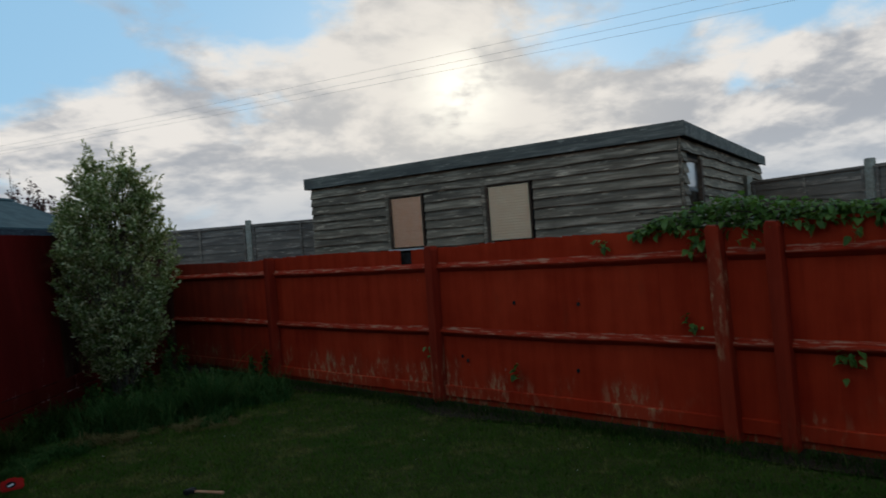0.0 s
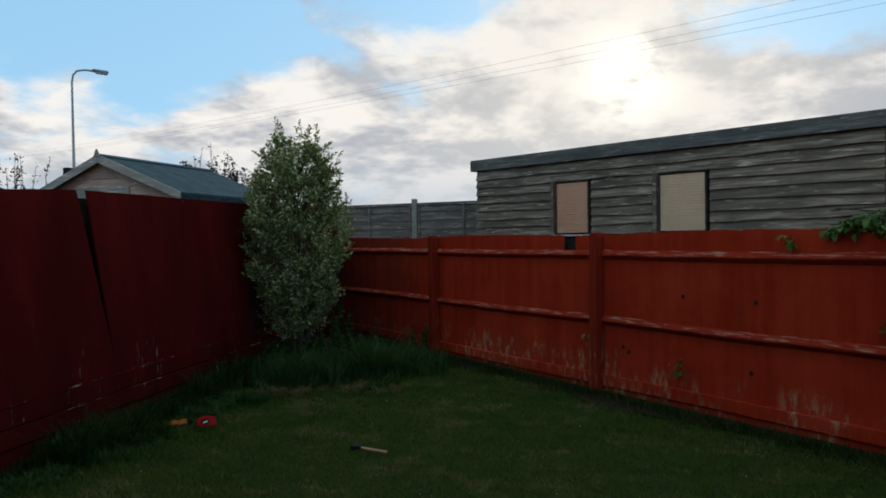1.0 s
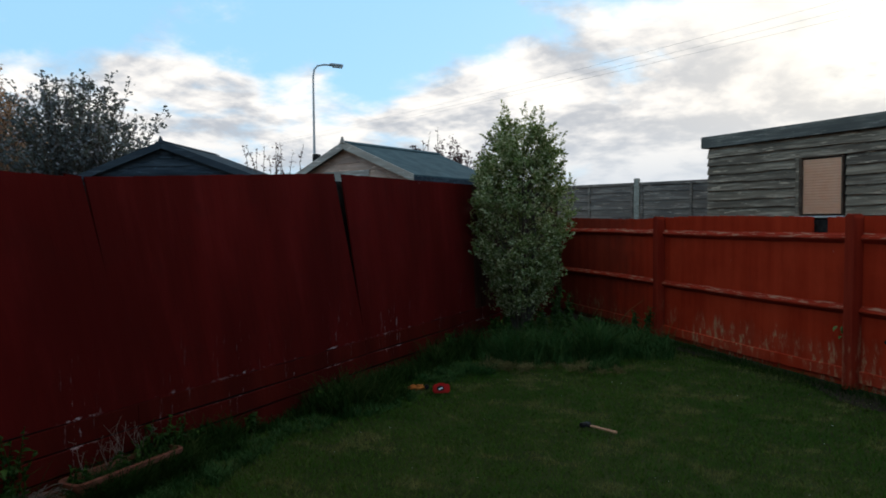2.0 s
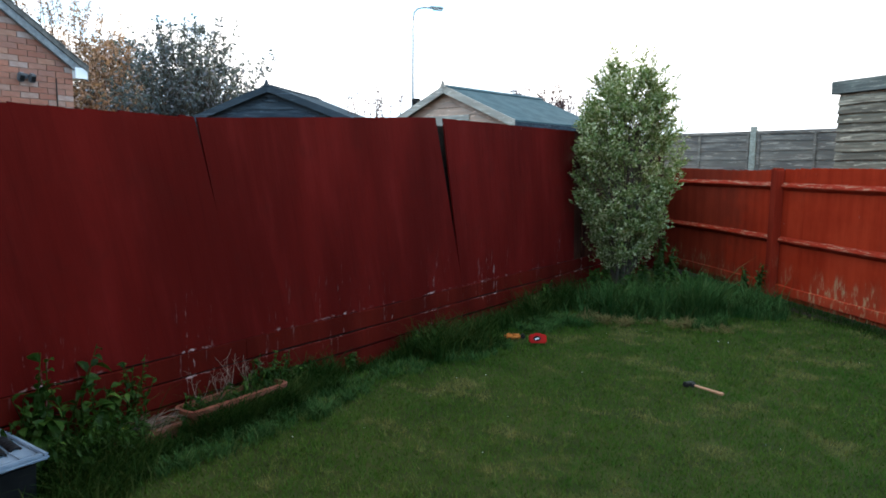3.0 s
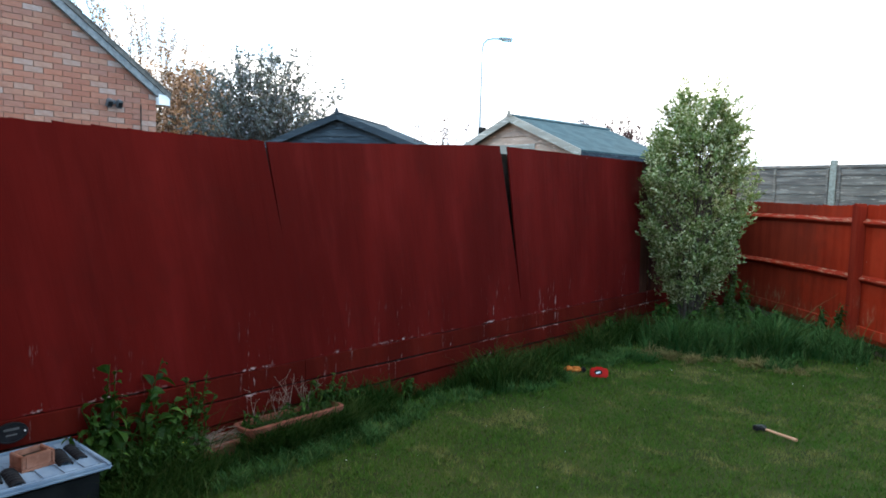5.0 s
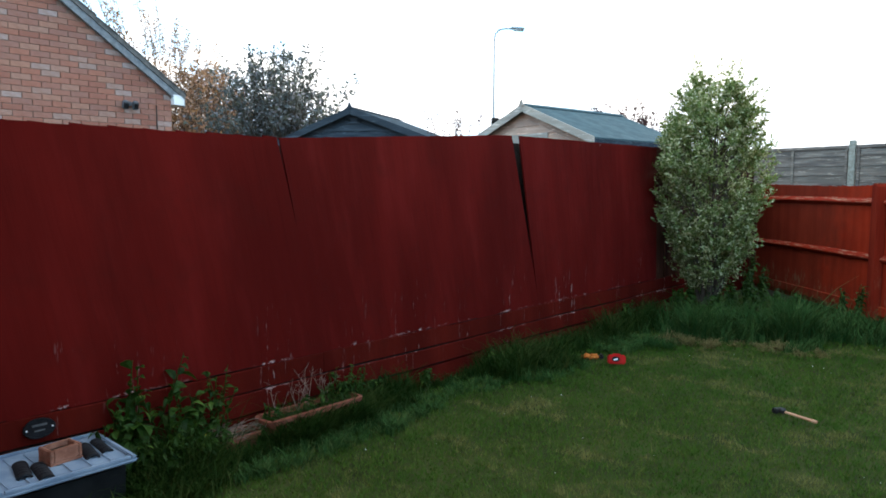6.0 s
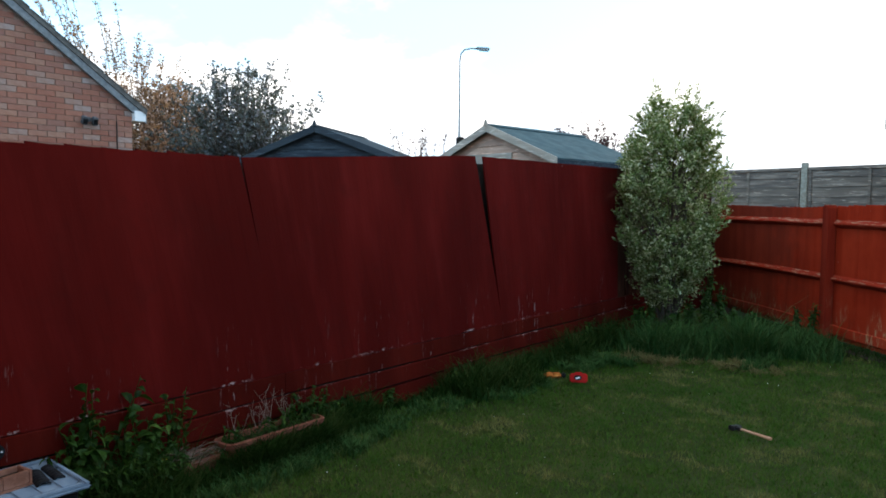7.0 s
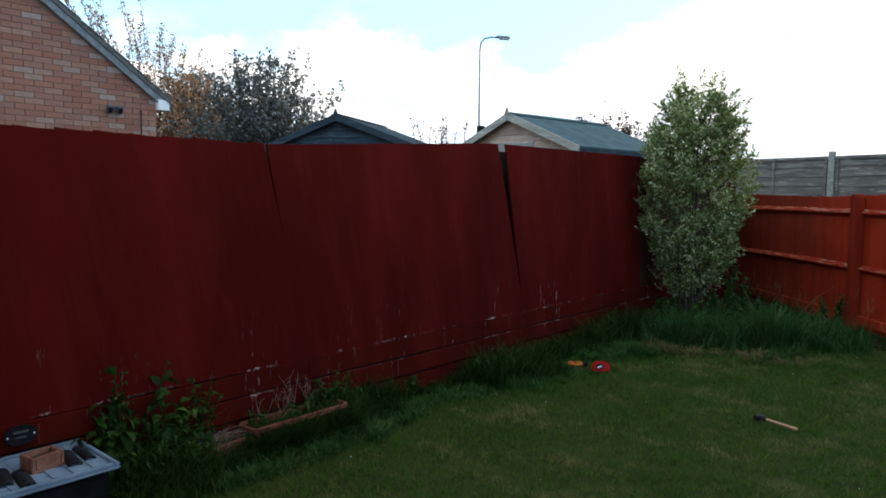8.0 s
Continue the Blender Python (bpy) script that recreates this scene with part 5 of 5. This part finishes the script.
# terracotta troughs along the fence
def trough(name, x, y0, y1, wide, high, label, mat, tilt=0.0):
    t = thing(name, pose(x, y0, -0.015, 0, tilt, 0), label, "planter", "planters")
    long = y1 - y0

    def ring(grow_, z, n=6):
        pts = []
        r = 0.045
        for cx, cy, a0 in ((wide / 2 - r, long - r, 0), (-wide / 2 + r, long - r, 90), (-wide / 2 + r, r, 180), (wide / 2 - r, r, 270)):
            for k in range(n + 1):
                a = radians(a0 + 90 * k / n)
                pts.append((cx + (r + grow_) * math.cos(a), cy + (r + grow_) * math.sin(a), z))
        return pts

    def skin(rows):
        bm = bmesh.new()
        vs = [[bm.verts.new(p) for p in row] for row in rows]
        for a, b in zip(vs, vs[1:]):
            for k in range(len(a)):
                bm.faces.new((a[k], a[(k + 1) % len(a)], b[(k + 1) % len(a)], b[k]))
        bmesh.ops.recalc_face_normals(bm, faces=bm.faces)
        return bm

    part("body", skin([ring(-0.03, 0.0), ring(-0.012, high - 0.03), ring(-0.02, high - 0.03), ring(-0.04, 0.01)]), mat, t)
    part("rim", skin([ring(-0.012, high - 0.034), ring(0.006, high - 0.03), ring(0.008, high - 0.004), ring(0.002, high), ring(-0.016, high), ring(-0.02, high - 0.03)]), mat, t, "rounded rim")
    bm = bmesh.new()
    bm.faces.new([bm.verts.new(p) for p in ring(-0.018, high - 0.035)])
    bmesh.ops.subdivide_edges(bm, edges=bm.edges[:], cuts=1)
    part("compost", bm, SOIL, t)
    return t


trough("planter_trough", -3.665, 2.36, 3.12, 0.19, 0.175, "terracotta plastic trough of weeds and dead stems", TERRACOTTA)
trough("planter_trough", -3.7, 1.86, 2.34, 0.17, 0.125, "low terracotta trough filled with dry tangled stems", TERRACOTTA)

# dead stems standing in the trough, and the dry tangle beside it
rs = random.Random(61)
for y, z1, k in ((2.5, 0.4, 3), (2.66, 0.34, 6), (2.74, 0.42, 5), (2.9, 0.44, 6)):
    stems = thing("dead_plant", pose(-3.7, y, 0.12), "dry leafless plant stems standing in the trough", "plant", "dead plants")
    bm = bmesh.new()
    for _ in range(k):
        a, l = rs.uniform(0, 6.28), rs.uniform(0.5, 1.0) * (z1 - 0.12)
        tip = Vector((math.cos(a) * l * 0.4, math.sin(a) * l * 0.5, l))
        mid = tip * 0.5 + Vector((rs.gauss(0, 0.02), rs.gauss(0, 0.02), 0.02))
        tube(bm, [Vector((0, 0, 0)), mid, tip], [0.0018, 0.0014, 0.0008], 4)
        for _ in range(3):
            p = mid.lerp(tip, rs.random())
            tube(bm, [p, p + Vector((rs.gauss(0, 0.03), rs.gauss(0, 0.03), rs.uniform(0.01, 0.05)))], [0.0012, 0.0007], 3)
    tagged(part("stem", bm, DEAD_STEM, stems), kind="stuff")
tangle = thing("stem_tangle", pose(-3.68, 2.13, 0.09), "tangle of dry whitish stems and roots", "dry stems")
bm = bmesh.new()
for _ in range(60):
    a = rs.uniform(0, 6.28)
    p = Vector((rs.gauss(0, 0.045), rs.gauss(0, 0.075), rs.uniform(0, 0.05)))
    pts = []
    for k in range(7):
        pts.append(p + Vector((math.cos(a + k * 0.6) * 0.05, math.sin(a + k * 0.6) * 0.07, 0.02 * math.sin(k + a) + 0.02)))
    tube(bm, pts, [0.0017] * 7, 3)
tagged(part("stem", bm, DEAD_STEM, tangle), kind="stuff")

# storage box with a grey ribbed lid
bx, by0, by1, bz = -3.59, 0.84, 1.45, 0.255
storage = thing("storage_box", pose(bx, by0, 0), "dark plastic storage box with a pale grey ribbed lid", "box")
long = by1 - by0
bm = boxed(-0.21, 0.21, 0.04, long - 0.04, 0, bz, 0.02)
for v in bm.verts:
    if v.co.z < 0.1:
        v.co.x *= 0.92
part("tub", bm, TUB, storage, "dark plastic tub")
bm = boxed(-0.25, 0.25, 0.0, long, bz + 0.002, bz + 0.022, 0.009)
lid = part("lid", bm, TRAY, storage, "pale grey ribbed lid")
for y0, y1 in ((0.004, 0.03), (long - 0.03, long - 0.004)):
    part("rim", boxed(-0.246, 0.246, y0, y1, bz + 0.0225, bz + 0.034, 0.005), TRAY, lid)
for x0, x1 in ((-0.246, -0.22), (0.22, 0.246)):
    part("rim", boxed(x0, x1, 0.031, long - 0.031, bz + 0.0225, bz + 0.034, 0.005), TRAY, lid)
for i in range(6):
    y = 0.055 + i * (long - 0.17) / 5
    part("rib", boxed(-0.2, 0.2, y, y + 0.06, bz + 0.0225, bz + 0.027, 0.002), TRAY, lid)

block = thing("clay_block", pose(-3.575, 1.175, bz + 0.0275, 0, 0, 8), "hollow orange clay block lying on the lid", "brick")
bm = bmesh.new()
bw, bl, bh, wall_ = 0.058, 0.076, 0.075, 0.018
for x0, x1, y0, y1 in ((-bw, bw, -bl, -bl + wall_), (-bw, bw, bl - wall_, bl), (-bw, -bw + wall_, -bl + wall_, bl - wall_), (bw - wall_, bw, -bl + wall_, bl - wall_)):
    box(bm, x0, x1, y0, y1, 0.012, bh, 0.004)
box(bm, -bw, bw, -bl, bl, 0.0, 0.0115)
body = part("body", bm, BRICK_BLOCK, block)
part("grout", boxed(-bw + wall_, bw - wall_, -bl + wall_, bl - wall_, 0.0125, 0.05), SOIL, block)

def ridge_tile(x, y, turn, z, wide=0.066, long=0.2):
    """A curved black tile with raised ribs across it."""
    t = thing("ridge_tile", pose(x, y, z, 0, 0, turn), "curved black ribbed tile lying on the grey lid", "tile", "black tiles")
    bm = bmesh.new()
    rows = []
    for k in range(19):
        u = k / 18
        swell = 1.0 + 0.07 * (k % 3 == 1)
        y_ = (u - 0.5) * long
        ring = []
        for q in range(9):
            a = math.pi * (0.06 + 0.88 * q / 8)
            ring.append(bm.verts.new((math.cos(a) * wide / 2 * swell, y_, math.sin(a) * wide * 0.34 * swell)))
        for q in range(8, -1, -1):
            a = math.pi * (0.06 + 0.88 * q / 8)
            ring.append(bm.verts.new((math.cos(a) * (wide / 2 - 0.007), y_, max(0.0, math.sin(a) * wide * 0.34 - 0.007))))
        rows.append(ring)
    for r, q in zip(rows, rows[1:]):
        for k in range(18):
            bm.faces.new((r[k], r[(k + 1) % 18], q[(k + 1) % 18], q[k]))
    bm.faces.new(rows[0]), bm.faces.new(rows[-1][::-1])
    bmesh.ops.recalc_face_normals(bm, faces=bm.faces)
    part("shell", bm, SLATE, t)


ridge_tile(-3.47, 1.06, 84, bz + 0.026)
ridge_tile(-3.55, 1.0, 80, bz + 0.026)
ridge_tile(-3.57, 1.3, 82, bz + 0.026)
ridge_tile(-3.6, 1.375, 86, bz + 0.026, 0.055)

# oval plaque screwed to the fence; its lettering cannot be read
plaque = thing("plaque", pose(LEFT_X + 0.036, 1.16, 0.385, 0, 0, 90), "black oval plaque with worn raised lettering on the fence", "plaque")
m = Matrix.Diagonal((1.45, 1, 1, 1))
part("plate", turned(bmesh.new(), "X", 0.01, 0.052, m, 36), BLACK, plaque)
bm = bmesh.new()
for k in range(36):
    a0, a1 = 2 * math.pi * k / 36, 2 * math.pi * (k + 1) / 36
    q = [bm.verts.new((1.45 * r * math.cos(a), y, r * math.sin(a))) for a in (a0, a1) for r, y in ((0.045, -0.0055), (0.045, -0.009), (0.05, -0.009), (0.05, -0.0055))]
    for j in range(3):
        bm.faces.new((q[j], q[j + 1], q[j + 5], q[j + 4]))
bmesh.ops.remove_doubles(bm, verts=bm.verts, dist=0.0005)
part("rim", bm, BLACK, plaque)
part("lettering", boxed(-0.035, 0.035, -0.008, -0.0055, 0.012, 0.024, 0.001), PLAQUE_MARK, plaque)
part("lettering", boxed(-0.025, 0.025, -0.008, -0.0055, -0.014, -0.006, 0.001), PLAQUE_MARK, plaque)
for x in (-0.06, 0.06):
    part("screw", turned(bmesh.new(), "X", 0.004, 0.0045, Matrix.Translation((x, -0.007, 0)), 10), WHITE_MARK, plaque, "bright screw head")

# broad-leaved weeds beside the box
def weed(x, y, high, n, leaf, seed, label, mat=WEED_LEAF, ratio=0.4, count=9):
    r, g = random.Random(seed), np.random.default_rng(seed)
    t = thing("weed", pose(x, y, 0), label, "weed", "weeds")
    bm, cs, ds = bmesh.new(), [], []
    for _ in range(n):
        a = r.uniform(0, 6.28)
        tip = Vector((abs(math.cos(a)) * 0.16 * r.random() * high - 0.02, math.sin(a) * 0.4 * high * r.random(), high * r.uniform(0.55, 1.0)))
        mid = tip * 0.5 + Vector((r.gauss(0, 0.02), r.gauss(0, 0.03), 0.03))
        line = [Vector((0, r.gauss(0, 0.03), 0)), mid, tip]
        tube(bm, line, [0.006, 0.004, 0.002], 4)
        for k in range(count):
            p, d = along(line, 0.25 + 0.75 * (k + r.random()) / count)
            cs.append(tuple(p)), ds.append((r.gauss(0.3, 0.6), r.gauss(0, 0.8), r.gauss(0.35, 0.5)))
    tagged(part("stem", bm, WEED_LEAF, t), kind="stuff")
    v, f = broad_leaves(cs, ds, leaf, g, ratio)
    raw("foliage", v, f, mat, t)


weed(-3.76, 1.62, 0.68, 5, 0.1, 81, "tall broad-leaved weed against the red fence", ratio=0.5, count=11)
weed(-3.76, 1.8, 0.66, 4, 0.09, 82, "tall broad-leaved weed against the red fence", ratio=0.45, count=11)
weed(-3.68, 1.56, 0.38, 7, 0.12, 83, "broad-leaved weed hanging over the storage box", ratio=0.6, count=8)
weed(-3.68, 1.9, 0.46, 9, 0.09, 84, "leafy weed beside the storage box", ratio=0.55)
weed(-3.74, 2.02, 0.54, 8, 0.06, 85, "leafy weed beside the storage box", ratio=0.5)
weed(-3.72, 2.12, 0.5, 4, 0.06, 95, "leafy weed beside the storage box", ratio=0.5)
for y, h, sd in ((2.45, 0.24, 86), (2.7, 0.24, 87), (2.85, 0.26, 88), (3.08, 0.38, 89), (3.2, 0.34, 90), (2.4, 0.2, 91)):
    weed(-3.66 if y < 3 else -3.72, y, h, 7, 0.05, sd, "small green weed in the trough" if y < 3 else "straggling weed at the foot of the fence")
for k, (x, y, h) in enumerate(((-3.55, 1.56, 0.3), (-3.48, 1.68, 0.27), (-3.56, 1.78, 0.34), (-3.5, 1.9, 0.28), (-3.6, 2.02, 0.26), (-3.74, 1.5, 0.45), (-3.7, 3.05, 0.3), (-3.74, 2.95, 0.34), (-3.7, 3.35, 0.22), (-3.72, 3.9, 0.16), (-3.68, 4.7, 0.2))):
    weed(x, y, h, 9, 0.055, 120 + k, "low dark green weed at the foot of the fence")
weed(-1.75, 9.25, 0.5, 12, 0.07, 92, "leafy weed against the railed fence")
weed(-1.95, 9.3, 0.42, 10, 0.07, 93, "leafy weed against the railed fence")
for k, (x, y, h) in enumerate(((-2.95, 9.0, 0.6), (-2.62, 9.1, 0.36), (-3.35, 9.1, 0.7), (-2.4, 9.1, 0.34), (-3.1, 9.5, 0.75), (-2.95, 9.6, 0.6), (-3.0, 8.55, 0.45), (-3.5, 8.6, 0.5), (-2.75, 8.6, 0.42), (-3.3, 8.05, 0.42), (-3.0, 8.0, 0.4), (-3.5, 8.2, 0.4))):
    weed(x, y, h, 16, 0.07, 150 + k, "dim leafy undergrowth in the fence corner behind the shrub", ratio=0.5)
weed(-3.72, 7.3, 0.35, 8, 0.07, 94, "leafy weed at the foot of the fence")
flower = thing("flower", pose(-3.55, 1.93, 0.2), "single yellow flower among the grass", "flower")
bm = bmesh.new()
for k in range(6):
    a = k * 1.047
    q = [bm.verts.new(p) for p in ((0, 0, 0), (math.cos(a - 0.4) * 0.012, math.sin(a - 0.4) * 0.012, 0.003), (math.cos(a) * 0.018, math.sin(a) * 0.018, 0.004), (math.cos(a + 0.4) * 0.012, math.sin(a + 0.4) * 0.012, 0.003))]
    bm.faces.new(q)
part("petal", bm, PETAL, flower)
part("stalk", tube(bmesh.new(), [Vector((0, 0, -0.2)), Vector((0.005, 0, -0.1)), Vector((0, 0, 0))], [0.002] * 3, 4), WEED_LEAF, flower)
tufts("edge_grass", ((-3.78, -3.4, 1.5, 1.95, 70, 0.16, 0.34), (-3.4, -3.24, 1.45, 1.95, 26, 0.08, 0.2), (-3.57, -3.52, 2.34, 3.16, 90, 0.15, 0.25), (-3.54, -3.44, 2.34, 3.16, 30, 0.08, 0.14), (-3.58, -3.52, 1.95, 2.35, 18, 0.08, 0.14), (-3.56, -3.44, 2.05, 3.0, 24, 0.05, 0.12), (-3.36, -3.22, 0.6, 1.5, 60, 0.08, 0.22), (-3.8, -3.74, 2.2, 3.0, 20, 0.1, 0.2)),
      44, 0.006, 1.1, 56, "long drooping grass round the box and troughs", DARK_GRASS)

# white specks of daisies in the lawn
g = np.random.default_rng(57)
dx, dy = g.uniform(-3.3, 2.2, 400), g.uniform(2.4, 8.0, 400)
okk = inside(dx, dy) & (g.uniform(0, 1, 400) < 0.12)
v, f = leaves([(a, b, 0.03) for a, b in zip(dx[okk], dy[okk])], [(0, 0, 1)] * int(okk.sum()), 0.009, g, 0.9, 0.5)
tagged(raw("daisies", v, f, WHITE_MARK), "tiny white daisies scattered in the lawn", "daisies", kind="stuff")

# knots fallen out of the railed boards
for xx, zz in ((4.1, 1.06), (4.82, 1.05), (3.45, 0.46), (3.38, 0.5), (4.77, 0.445)):
    m = Matrix.Translation((xx, 0.0115, zz)) @ Matrix.Diagonal((1, 1, 1.2, 1))
    part("knot_hole", turned(bmesh.new(), "X", 0.008, 0.016, m, 10), BLACKENED, right_fence)

# ---------------------------------------------------------------- bricks of the house gable
def brick_mesh(long):
    bm = boxed(0.0, long, -0.0125, 0.0, 0.0, 0.065)
    me = bpy.data.meshes.new("brick")
    bm.to_mesh(me)
    bm.free()
    me.materials.append(BRICK)
    return me


whole_brick, half_brick = brick_mesh(0.215), brick_mesh(0.1025)
course = 0
z = 2.325
while z < 5.4:
    x = 0.0
    first = True
    while x < 3.2:
        me = half_brick if first and course % 2 else whole_brick
        long = 0.1025 if me is half_brick else 0.215
        first = False
        if z + 0.065 < H_EAVE_Z + H_PITCH * (x + long * 0.3) + 0.03:
            ob = new("brick", me)
            ob.parent = gable
            ob.location = (x, 0.0, z)
        x += long + 0.01
    course += 1
    z += 0.075
